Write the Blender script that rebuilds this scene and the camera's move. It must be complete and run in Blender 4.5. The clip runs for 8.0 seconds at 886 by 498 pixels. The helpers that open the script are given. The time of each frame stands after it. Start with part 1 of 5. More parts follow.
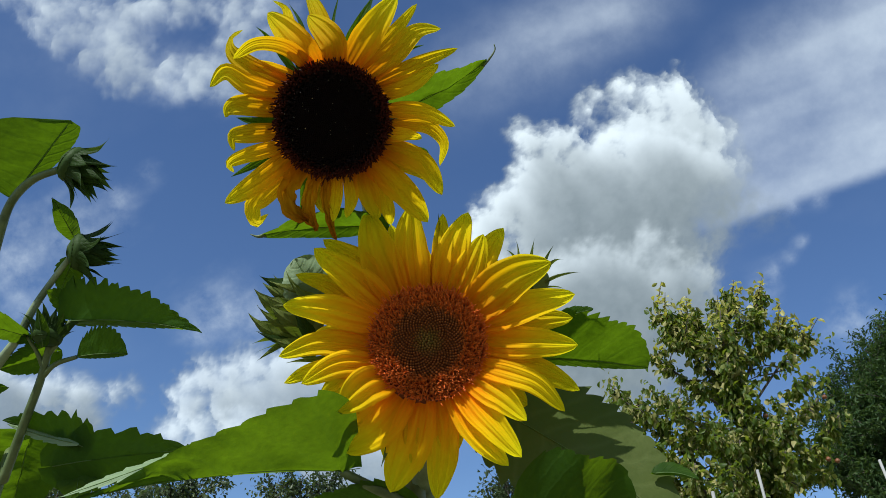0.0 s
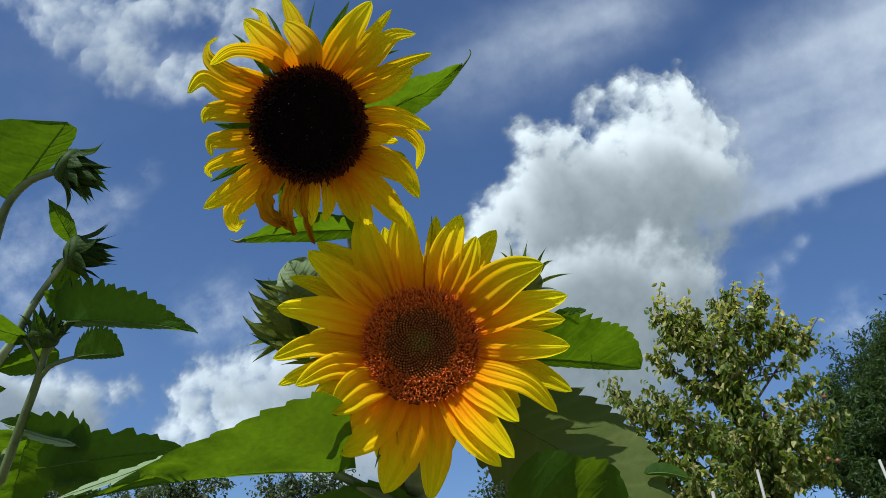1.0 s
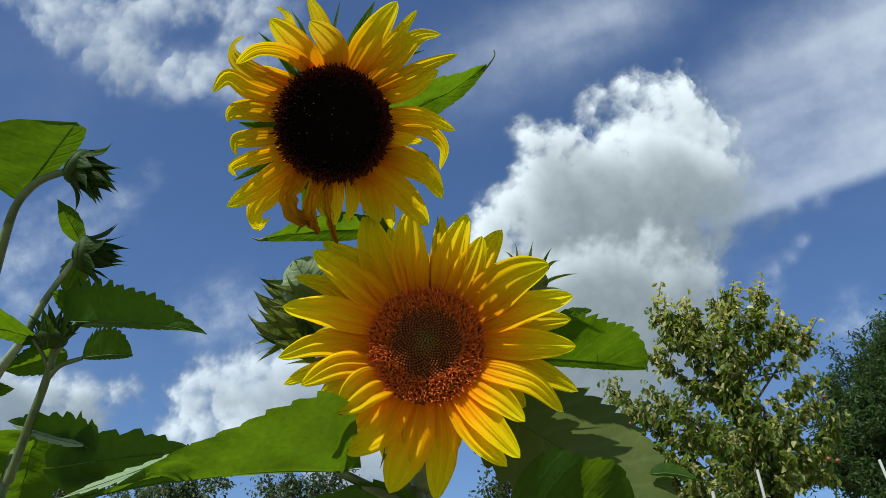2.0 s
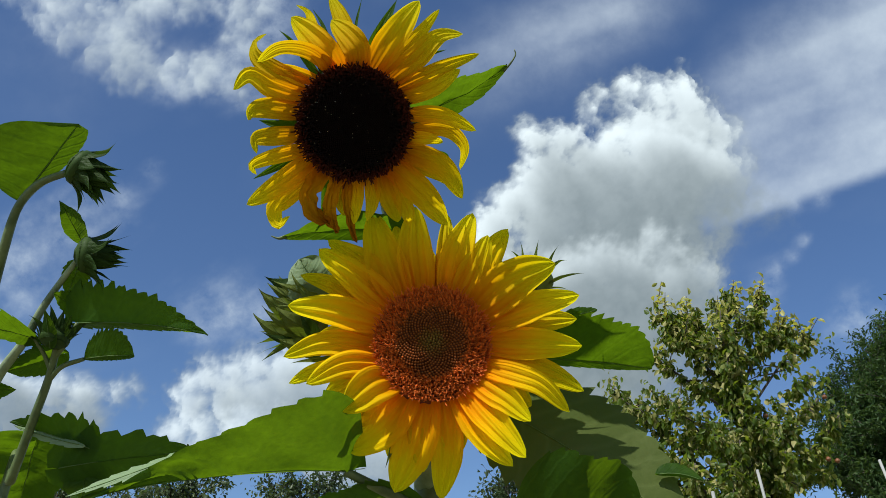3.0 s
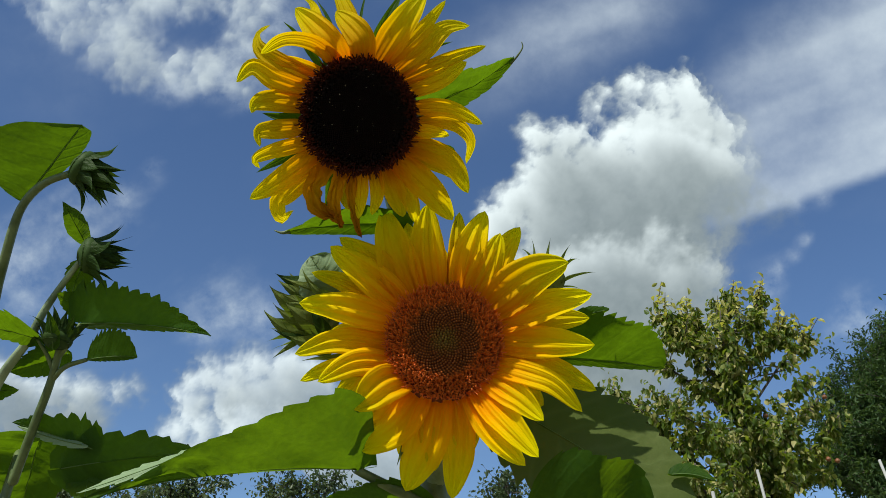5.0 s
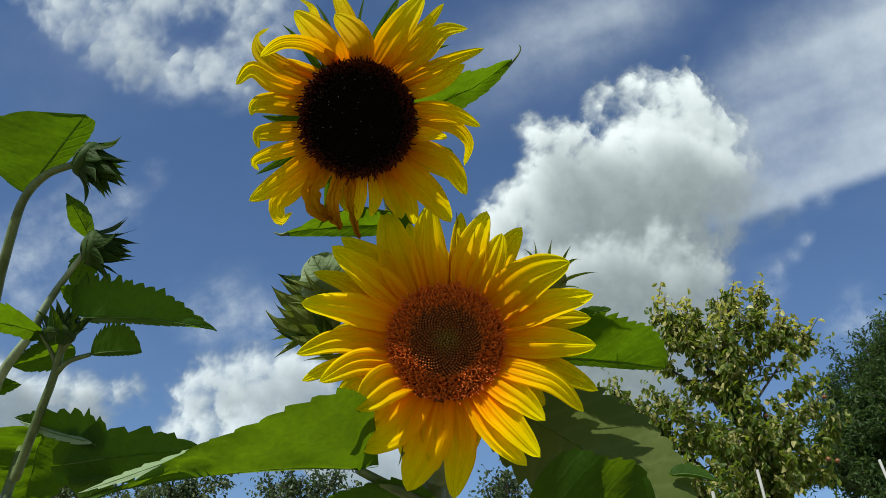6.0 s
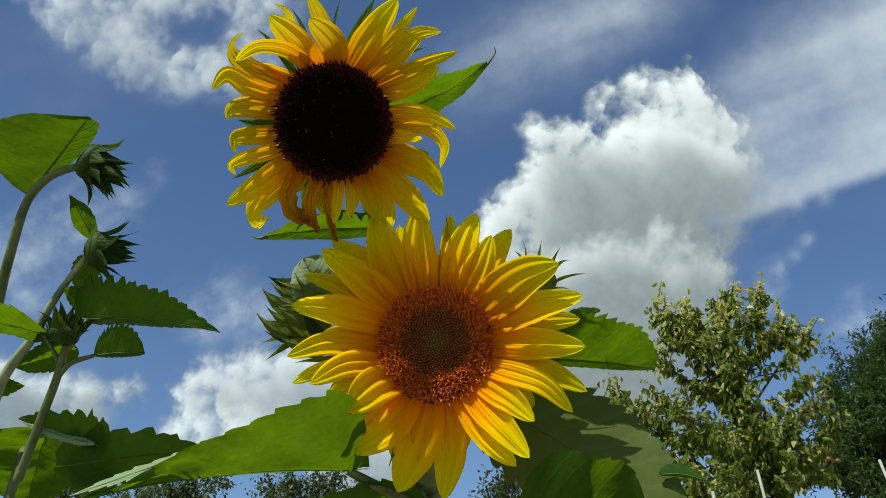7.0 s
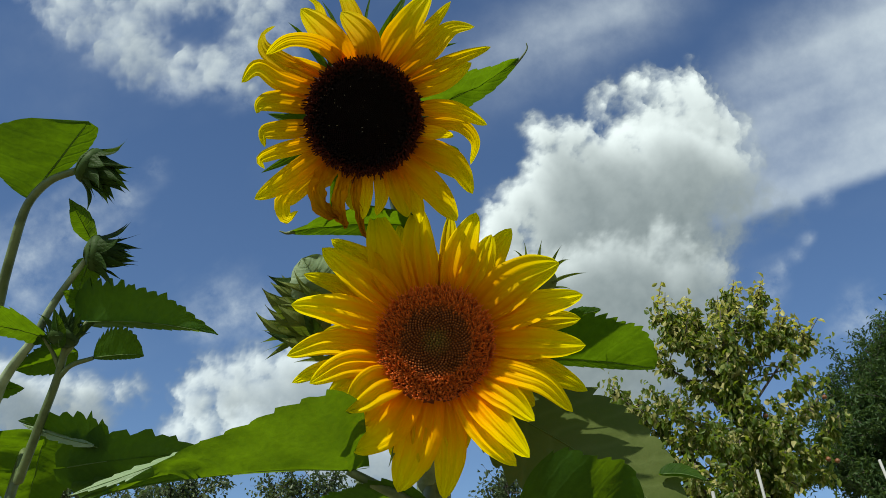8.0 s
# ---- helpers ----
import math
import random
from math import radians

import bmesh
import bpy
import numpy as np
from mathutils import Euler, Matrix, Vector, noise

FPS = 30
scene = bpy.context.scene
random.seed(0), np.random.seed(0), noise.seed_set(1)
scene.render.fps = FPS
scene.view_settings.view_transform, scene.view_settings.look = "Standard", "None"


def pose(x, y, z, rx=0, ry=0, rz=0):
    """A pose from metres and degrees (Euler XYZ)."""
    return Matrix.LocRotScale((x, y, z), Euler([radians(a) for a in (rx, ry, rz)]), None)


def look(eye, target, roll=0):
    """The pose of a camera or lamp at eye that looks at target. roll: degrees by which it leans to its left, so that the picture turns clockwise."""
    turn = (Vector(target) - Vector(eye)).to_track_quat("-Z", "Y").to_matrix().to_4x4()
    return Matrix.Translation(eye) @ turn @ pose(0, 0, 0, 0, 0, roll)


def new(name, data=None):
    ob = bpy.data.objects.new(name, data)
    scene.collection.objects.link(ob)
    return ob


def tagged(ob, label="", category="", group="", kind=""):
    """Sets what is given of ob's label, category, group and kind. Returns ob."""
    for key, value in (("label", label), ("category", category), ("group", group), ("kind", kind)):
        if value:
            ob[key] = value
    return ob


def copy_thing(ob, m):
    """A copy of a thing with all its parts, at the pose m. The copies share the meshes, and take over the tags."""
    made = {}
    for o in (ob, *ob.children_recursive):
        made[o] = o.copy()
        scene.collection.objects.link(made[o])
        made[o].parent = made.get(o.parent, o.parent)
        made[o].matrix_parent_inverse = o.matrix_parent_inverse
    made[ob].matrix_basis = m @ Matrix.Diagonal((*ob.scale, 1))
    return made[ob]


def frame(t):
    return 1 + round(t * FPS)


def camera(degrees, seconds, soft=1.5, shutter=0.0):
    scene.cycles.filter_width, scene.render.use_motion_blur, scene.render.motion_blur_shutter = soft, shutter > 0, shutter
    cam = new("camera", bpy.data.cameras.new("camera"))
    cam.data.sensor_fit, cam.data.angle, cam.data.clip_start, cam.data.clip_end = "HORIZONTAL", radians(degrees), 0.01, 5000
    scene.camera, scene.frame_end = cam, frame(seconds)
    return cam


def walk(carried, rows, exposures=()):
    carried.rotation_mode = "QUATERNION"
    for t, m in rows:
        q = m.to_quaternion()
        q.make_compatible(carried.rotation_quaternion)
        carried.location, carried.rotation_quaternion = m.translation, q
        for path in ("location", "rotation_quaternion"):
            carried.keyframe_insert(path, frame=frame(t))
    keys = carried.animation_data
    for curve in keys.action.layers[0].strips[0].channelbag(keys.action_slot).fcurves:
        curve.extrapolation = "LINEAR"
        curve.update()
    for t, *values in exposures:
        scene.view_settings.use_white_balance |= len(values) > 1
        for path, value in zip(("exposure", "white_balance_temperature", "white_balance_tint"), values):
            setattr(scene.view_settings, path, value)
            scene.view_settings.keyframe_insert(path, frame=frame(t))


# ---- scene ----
import itertools

# ---- camera ----
cam = camera(55, 8.0, soft=0.6)
EYE = Vector((0, 0, 1.3))
FORWARD, UPWARD = Vector((0, 0.8660, 0.5)), Vector((0, -0.5, 0.8660))
VIEW = look(EYE, EYE + FORWARD)
walk(cam, [(0.0, VIEW), (8.0, VIEW)], [(0.0, 0.09, 6000, 6), (3.5, 0.11, 6230, 5), (8.0, 0.11, 6530, 2)])


def spot(a, b, d):
    """A place d metres ahead of the stand, a * d to the side and b * d up, in the leaning sight line."""
    return EYE + d * (FORWARD + a * Vector((1, 0, 0)) + b * UPWARD)


def plumb(a, b, y):
    """The place on the same sight line that lies y metres north of the stand."""
    return spot(a, b, y / (FORWARD.y + b * UPWARD.y))


# ---- world and sun ----
TO_SUN = Vector((-0.375, -0.515, 0.77)).normalized()
world = bpy.data.worlds.new("sky")
scene.world = world
world.use_nodes = True
wn = world.node_tree.nodes
sky = wn.new("ShaderNodeTexSky")
sky.sky_type, sky.sun_disc = "NISHITA", False
sky.sun_elevation = math.asin(TO_SUN.z)
sky.sun_rotation = math.atan2(TO_SUN.x, TO_SUN.y)
sky.altitude, sky.air_density, sky.dust_density, sky.ozone_density = 100, 1.0, 0.0, 2.5
wn["Background"].inputs["Strength"].default_value = 0.104
vivid = wn.new("ShaderNodeHueSaturation")
vivid.inputs["Hue"].default_value, vivid.inputs["Saturation"].default_value = 0.508, 1.10
world.node_tree.links.new(sky.outputs[0], vivid.inputs["Color"])
world.node_tree.links.new(vivid.outputs[0], wn["Background"].inputs["Color"])

sun = new("sun", bpy.data.lights.new("sun", "SUN"))
sun.data.energy, sun.data.angle, sun.data.color = 5.0, radians(0.53), (1.0, 0.95, 0.86)
sun.matrix_world = look(TO_SUN * 50, (0, 0, 0))


# ---- material helpers ----
def graph(name):
    m = bpy.data.materials.new(name)
    m.use_nodes = True
    m.node_tree.nodes.clear()
    return m, m.node_tree.nodes, m.node_tree.links


def feed(links, socket, value):
    if hasattr(value, "links"):
        links.new(value, socket)
    else:
        socket.default_value = (*value, 1) if isinstance(value, tuple) and len(value) == 3 else value


def math_node(n, l, op, a, b=0.0, c=0.0):
    x = n.new("ShaderNodeMath")
    x.operation = op
    for k, v in enumerate((a, b, c)):
        feed(l, x.inputs[k], v)
    return x.outputs[0]


def ramp(n, l, fac, *stops):
    r = n.new("ShaderNodeValToRGB")
    e = r.color_ramp.elements
    while len(e) < len(stops):
        e.new(0.5)
    for k, (p, c) in enumerate(stops):
        e[k].position, e[k].color = p, (*c, 1)
    l.new(fac, r.inputs[0])
    return r.outputs[0]


def fbm(n, l, scale, detail=4.0, rough=0.55, vec=None):
    t = n.new("ShaderNodeTexNoise")
    t.inputs["Scale"].default_value, t.inputs["Detail"].default_value, t.inputs["Roughness"].default_value = scale, detail, rough
    c = vec if vec is not None else n.new("ShaderNodeTexCoord").outputs["Object"]
    l.new(c, t.inputs["Vector"])
    return t.outputs[0]


def attr(n, name):
    a = n.new("ShaderNodeAttribute")
    a.attribute_name = name
    return a.outputs["Fac"]


def blend(n, l, fac, a, b, mode="MIX"):
    x = n.new("ShaderNodeMix")
    x.data_type, x.blend_type = "RGBA", mode
    feed(l, x.inputs[0], fac)
    for k, v in ((6, a), (7, b)):
        feed(l, x.inputs[k], v if hasattr(v, "links") else (*v, 1))
    return x.outputs[2]


def bump(n, l, height, strength, dist):
    b = n.new("ShaderNodeBump")
    b.inputs["Strength"].default_value, b.inputs["Distance"].default_value = strength, dist
    l.new(height, b.inputs["Height"])
    return b.outputs[0]


def thin(n, l, colour, glow, share, rough, gloss, normal=None):
    """A thin living sheet: matt and glossy in front, lit through from behind."""
    p = n.new("ShaderNodeBsdfPrincipled")
    feed(l, p.inputs["Base Color"], colour)
    feed(l, p.inputs["Roughness"], rough)
    p.inputs["Specular IOR Level"].default_value = gloss
    t = n.new("ShaderNodeBsdfTranslucent")
    feed(l, t.inputs["Color"], glow)
    if normal is not None:
        l.new(normal, p.inputs["Normal"])
        l.new(normal, t.inputs["Normal"])
    s = n.new("ShaderNodeMixShader")
    s.inputs[0].default_value = share
    l.new(p.outputs[0], s.inputs[1])
    l.new(t.outputs[0], s.inputs[2])
    o = n.new("ShaderNodeOutputMaterial")
    l.new(s.outputs[0], o.inputs[0])


def solid(name, a, b, scale, rough, relief=0.0, dist=0.001, metal=0.0):
    m, n, l = graph(name)
    f = fbm(n, l, scale, 6)
    p = n.new("ShaderNodeBsdfPrincipled")
    l.new(ramp(n, l, f, (0.3, a), (0.7, b)), p.inputs["Base Color"])
    p.inputs["Roughness"].default_value, p.inputs["Metallic"].default_value = rough, metal
    if relief:
        l.new(bump(n, l, fbm(n, l, scale * 4, 4), relief, dist), p.inputs["Normal"])
    o = n.new("ShaderNodeOutputMaterial")
    l.new(p.outputs[0], o.inputs[0])
    return m


# ---- materials ----
def petal_material(name, root, body, tip, root_at, share=0.45, relief=0.4, pleats=0.20):
    m, n, l = graph(name)
    along, across = attr(n, "along"), attr(n, "across")
    streak = n.new("ShaderNodeCombineXYZ")
    l.new(math_node(n, l, "MULTIPLY", across, 4.2), streak.inputs[0])
    l.new(along, streak.inputs[1])
    rnd = n.new("ShaderNodeObjectInfo").outputs["Random"]
    l.new(math_node(n, l, "MULTIPLY", rnd, 40.0), streak.inputs[2])
    fibre = fbm(n, l, 2.2, 5, 0.6, streak.outputs[0])
    at = math_node(n, l, "ADD", along, math_node(n, l, "MULTIPLY", math_node(n, l, "SUBTRACT", fibre, 0.5), 0.3))
    col = ramp(n, l, at, (0.0, root), (root_at, body), (1.0, tip))
    col = blend(n, l, math_node(n, l, "MULTIPLY", fibre, 0.16), col, (body[0] * 0.85, body[1] * 0.7, 0.0), "MIX")
    hue = n.new("ShaderNodeHueSaturation")
    l.new(math_node(n, l, "MULTIPLY_ADD", rnd, 0.28, 0.80), hue.inputs["Value"])
    l.new(col, hue.inputs["Color"])
    lines = n.new("ShaderNodeTexWave")
    lines.inputs["Scale"].default_value, lines.inputs["Distortion"].default_value, lines.inputs["Detail"].default_value = pleats, 3.5, 2.0
    l.new(streak.outputs[0], lines.inputs["Vector"])
    nrm = bump(n, l, math_node(n, l, "MULTIPLY_ADD", lines.outputs["Fac"], 0.8, fibre), relief, 0.0018)
    thin(n, l, hue.outputs[0], hue.outputs[0], share, 0.6, 0.04, nrm)
    return m


def leaf_material(name, top, under, glow, share=0.45, gloss=0.22):
    m, n, l = graph(name)
    along, across = attr(n, "along"), attr(n, "across")
    side = math_node(n, l, "ABSOLUTE", across)
    # side veins run forward from the midrib
    warp = math_node(n, l, "MULTIPLY", fbm(n, l, 30, 2), 0.7)
    run = math_node(n, l, "ADD", warp, math_node(n, l, "MULTIPLY_ADD", side, -1.5, math_node(n, l, "MULTIPLY", along, 7.0)))
    tri = math_node(n, l, "PINGPONG", run, 0.5)
    vein = math_node(n, l, "SUBTRACT", 1.0, math_node(n, l, "MINIMUM", math_node(n, l, "MULTIPLY", tri, 6.0), 1.0))
    rib = math_node(n, l, "SUBTRACT", 1.0, math_node(n, l, "MINIMUM", math_node(n, l, "MULTIPLY", side, 45.0), 1.0))
    lines = math_node(n, l, "MAXIMUM", math_node(n, l, "MULTIPLY", vein, 0.22), math_node(n, l, "MULTIPLY", rib, 0.7))
    big, fine = fbm(n, l, 14, 4), fbm(n, l, 160, 4)
    patch = math_node(n, l, "MULTIPLY_ADD", big, 0.6, math_node(n, l, "MULTIPLY", fine, 0.4))
    col = blend(n, l, ramp(n, l, patch, (0.3, (0, 0, 0)), (0.7, (1, 1, 1))), top, under)
    rnd = n.new("ShaderNodeObjectInfo").outputs["Random"]
    hue = n.new("ShaderNodeHueSaturation")
    l.new(math_node(n, l, "MULTIPLY_ADD", rnd, 0.3, 0.85), hue.inputs["Value"])
    l.new(col, hue.inputs["Color"])
    face = blend(n, l, math_node(n, l, "MULTIPLY", lines, 0.6), hue.outputs[0], tuple(min(1, c * 1.9 + 0.02) for c in under))
    lit = blend(n, l, ramp(n, l, patch, (0.36, (0, 0, 0)), (0.64, (0.9, 0.9, 0.9))), glow, tuple(c * 0.55 for c in glow))
    lit = blend(n, l, math_node(n, l, "MULTIPLY", lines, 0.10), lit, tuple(c * 0.5 for c in glow))
    h = math_node(n, l, "MULTIPLY_ADD", lines, -0.5, math_node(n, l, "MULTIPLY", big, 1.2))
    h = math_node(n, l, "MULTIPLY_ADD", fine, 0.3, h)
    thin(n, l, face, lit, share, 0.55, gloss, bump(n, l, h, 0.85, 0.0025))
    return m


def crown_material(name, a, b, c, glow, share=0.35, gloss=0.5):
    m, n, l = graph(name)
    rnd = n.new("ShaderNodeNewGeometry").outputs["Random Per Island"]
    col = ramp(n, l, rnd, (0.0, a), (0.5, b), (0.9, c))
    col = blend(n, l, 0.4, col, ramp(n, l, fbm(n, l, 2.0), (0.35, a), (0.65, b)))
    thin(n, l, col, glow, share, 0.45, gloss)
    return m


def floret_material(name, inner, middle, outer, m1, m2, tip, share):
    m, n, l = graph(name)
    ring = attr(n, "ring")
    rnd = n.new("ShaderNodeNewGeometry").outputs["Random Per Island"]
    at = math_node(n, l, "MULTIPLY_ADD", rnd, 0.12, ring)
    col = ramp(n, l, at, (0.05, inner), (m1, middle), (m2, middle), (min(m2 + 0.14, 0.95), outer))
    hue = n.new("ShaderNodeHueSaturation")
    l.new(math_node(n, l, "MULTIPLY_ADD", rnd, 0.5, 0.75), hue.inputs["Value"])
    l.new(blend(n, l, math_node(n, l, "MULTIPLY", attr(n, "tip"), share), col, tip), hue.inputs["Color"])
    p = n.new("ShaderNodeBsdfPrincipled")
    l.new(hue.outputs[0], p.inputs["Base Color"])
    p.inputs["Roughness"].default_value, p.inputs["Specular IOR Level"].default_value = 0.4, 0.10
    o = n.new("ShaderNodeOutputMaterial")
    l.new(p.outputs[0], o.inputs[0])
    return m


def cloud_material(name, shade, bright, scale, ragged):
    m, n, l = graph(name)
    co = n.new("ShaderNodeTexCoord").outputs["Object"]
    fine = fbm(n, l, scale, 6, 0.62, co)
    rough = math_node(n, l, "MULTIPLY", math_node(n, l, "SUBTRACT", fine, 0.5), ragged)
    cover = math_node(n, l, "ADD", attr(n, "cover"), math_node(n, l, "MULTIPLY", rough, math_node(n, l, "MINIMUM", math_node(n, l, "MULTIPLY", math_node(n, l, "MULTIPLY", attr(n, "cover"), math_node(n, l, "SUBTRACT", 1.02, attr(n, "cover"))), 4.5), 1.0)))
    tone = math_node(n, l, "ADD", attr(n, "tone"), math_node(n, l, "MULTIPLY", rough, 0.07))
    # the cloud glows by itself; its sunlit and shaded sides are painted by tone
    e = n.new("ShaderNodeEmission")
    l.new(ramp(n, l, tone, (0.0, shade), (1.0, bright)), e.inputs["Color"])
    t = n.new("ShaderNodeBsdfTransparent")
    s = n.new("ShaderNodeMixShader")
    k = n.new("ShaderNodeClamp")
    l.new(cover, k.inputs[0])
    l.new(k.outputs[0], s.inputs[0])
    l.new(t.outputs[0], s.inputs[1])
    l.new(e.outputs[0], s.inputs[2])
    o = n.new("ShaderNodeOutputMaterial")
    l.new(s.outputs[0], o.inputs[0])
    m.cycles.emission_sampling = "NONE"
    return m


PETAL_NEAR = petal_material("petal_golden", (0.95, 0.21, 0.0), (0.96, 0.56, 0.0), (0.95, 0.89, 0.002), 0.46, 0.48, 0.55, 0.26)
PETAL_HIGH = petal_material("petal_faded", (0.76, 0.15, 0.0), (0.90, 0.50, 0.0), (0.91, 0.82, 0.003), 0.42, 0.54, 0.45, 0.22)
PETAL_DRY = petal_material("petal_dry", (0.62, 0.17, 0.0), (0.72, 0.34, 0.002), (0.36, 0.11, 0.003), 0.4, 0.45)
LEAF = leaf_material("leaf_green", (0.022, 0.058, 0.007), (0.036, 0.085, 0.011), (0.185, 0.315, 0.004), 0.48, 0.12)
LEAF_YOUNG = leaf_material("leaf_young", (0.026, 0.064, 0.008), (0.040, 0.090, 0.012), (0.155, 0.275, 0.003), 0.5, 0.12)
BRACT = leaf_material("bract_green", (0.017, 0.038, 0.006), (0.036, 0.066, 0.014), (0.07, 0.13, 0.010), 0.3, 0.1)
STEM_PALE = solid("stem_pale", (0.10, 0.14, 0.065), (0.26, 0.32, 0.19), 45, 0.7, 0.5, 0.001)
STEM = solid("stem_green", (0.045, 0.072, 0.018), (0.13, 0.17, 0.062), 60, 0.5, 0.4, 0.0008)
BRACT_FRESH = leaf_material("bract_fresh", (0.095, 0.125, 0.020), (0.18, 0.215, 0.055), (0.19, 0.27, 0.015), 0.35, 0.10)
LEAF_DULL = leaf_material("leaf_dull", (0.060, 0.082, 0.020), (0.092, 0.115, 0.034), (0.10, 0.17, 0.01), 0.25, 0.07)
LEAF_PALE = leaf_material("leaf_pale", (0.19, 0.27, 0.14), (0.25, 0.33, 0.18), (0.15, 0.25, 0.05), 0.3)
RIB = leaf_material("rib_pale", (0.07, 0.12, 0.03), (0.10, 0.16, 0.04), (0.15, 0.26, 0.03), 0.4)
FLORETS_NEAR = floret_material("florets_brown", (0.21, 0.205, 0.045), (0.100, 0.021, 0.009), (0.68, 0.120, 0.010), 0.36, 0.64, (0.80, 0.26, 0.06), 0.48)
FLORETS_HIGH = floret_material("florets_dark", (0.003, 0.0014, 0.001), (0.0035, 0.0014, 0.001), (0.075, 0.014, 0.006), 0.3, 0.84, (0.020, 0.007, 0.004), 0.35)
DISC_BROWN = solid("disc_brown", (0.09, 0.020, 0.004), (0.20, 0.045, 0.008), 200, 0.8)
DISC_DARK = solid("disc_dark", (0.010, 0.005, 0.003), (0.03, 0.012, 0.006), 80, 0.8)
POLLEN = solid("pollen_pale", (0.55, 0.48, 0.34), (0.75, 0.68, 0.52), 300, 0.7)
BARK = solid("bark", (0.04, 0.033, 0.026), (0.10, 0.082, 0.062), 12, 0.9, 0.8, 0.01)
POLE = solid("pole_pale", (0.22, 0.22, 0.21), (0.38, 0.38, 0.36), 6, 0.6, 0.2)
FRUIT = solid("fruit_red", (0.14, 0.025, 0.015), (0.18, 0.08, 0.025), 20, 0.4)
# third tone mixes yellowish leaves with sunlight painted on scattered ones
APPLE_LEAF = crown_material("apple_foliage", (0.022, 0.050, 0.008), (0.100, 0.150, 0.022), (0.66, 0.56, 0.24), (0.25, 0.33, 0.015), 0.42, 0.22)
# young yellow shoots, with the sun on the treetop put into their pale colour
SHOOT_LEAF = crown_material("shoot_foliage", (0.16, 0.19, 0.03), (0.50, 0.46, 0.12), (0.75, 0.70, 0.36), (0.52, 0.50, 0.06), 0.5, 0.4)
DARK_LEAF = crown_material("dark_foliage", (0.024, 0.050, 0.017), (0.046, 0.086, 0.030), (0.10, 0.145, 0.050), (0.08, 0.14, 0.02), 0.35, 0.12)
FAR_LEAF = crown_material("far_foliage", (0.035, 0.060, 0.025), (0.060, 0.090, 0.035), (0.10, 0.13, 0.05), (0.09, 0.14, 0.03))
# earth lies out of view; its tone is set for light bounced up
EARTH = solid("garden_earth", (0.135, 0.117, 0.060), (0.24, 0.207, 0.115), 0.8, 0.9, 0.6, 0.03)
CUMULUS = cloud_material("cumulus_white", (0.235, 0.275, 0.295), (0.88, 0.94, 0.96), 0.020, 1.5)
CLOUD_SOFT = cloud_material("cloud_soft", (0.235, 0.275, 0.295), (0.86, 0.92, 0.95), 0.012, 0.8)
WISP = cloud_material("wisp_white", (0.44, 0.50, 0.62), (0.74, 0.80, 0.85), 0.016, 1.1)
VEIL = cloud_material("veil_white", (0.44, 0.50, 0.62), (0.70, 0.76, 0.82), 0.012, 0.4)


# ---- building helpers ----
def mesh_of(name, verts, faces, material, attrs=None, smooth=True):
    me = bpy.data.meshes.new(name)
    me.from_pydata([tuple(v) for v in verts], [], faces)
    if smooth:
        me.shade_smooth()
    for key, values in (attrs or {}).items():
        me.attributes.new(key, "FLOAT", "POINT").data.foreach_set("value", np.asarray(values, dtype=np.float32))
    me.materials.append(material)
    return me


def part(name, built, material, parent=None, label="", m=None):
    """Links built = (verts, faces[, attrs]) as one mesh object under parent."""
    ob = new(name, mesh_of(name, *built[:2], material, built[2] if len(built) > 2 else None))
    if parent is not None:
        ob.parent = parent
    if m is not None:
        ob.matrix_basis = m
    return tagged(ob, label)


def thing(name, base, label, category, group=""):
    ob = new(name)
    ob.empty_display_size = 0.1
    ob.matrix_basis = Matrix.Translation(base)
    return tagged(ob, label, category, group)


def smooth_line(points, steps=6):
    """A Catmull-Rom line through the points."""
    p = [Vector(q) for q in points]
    p = [2 * p[0] - p[1], *p, 2 * p[-1] - p[-2]]
    out = []
    for k in range(1, len(p) - 2):
        for j in range(steps):
            t = j / steps
            a, b, c, d = p[k - 1:k + 3]
            out.append(0.5 * (2 * b + (c - a) * t + (2 * a - 5 * b + 4 * c - d) * t * t + (3 * b - a - 3 * c + d) * t ** 3))
    return out + [p[-2]]


def tube(points, r0, r1, sides=8, steps=6, power=1.0, bumps=0.0):
    line = smooth_line(points, steps) if steps > 1 else [Vector(q) for q in points]
    verts, faces = [], []
    for k, q in enumerate(line):
        d = (line[min(k + 1, len(line) - 1)] - line[max(k - 1, 0)]).normalized()
        u = d.cross(Vector((0.31, 0.83, 0.47))).normalized()
        w = d.cross(u)
        r = r0 + (r1 - r0) * (k / (len(line) - 1)) ** power
        for j in range(sides):
            a = 2 * math.pi * j / sides
            rr = r * (1 + bumps * noise.noise(q * 60 + Vector((j * 3.1, 0, 0))))
            verts.append(q + rr * (math.cos(a) * u + math.sin(a) * w))
    for k in range(len(line) - 1):
        for j in range(sides):
            a, b = k * sides + j, k * sides + (j + 1) % sides
            faces.append((a, b, b + sides, a + sides))
    faces += [tuple(range(sides))[::-1], tuple(range(len(verts) - sides, len(verts)))]
    return verts, faces


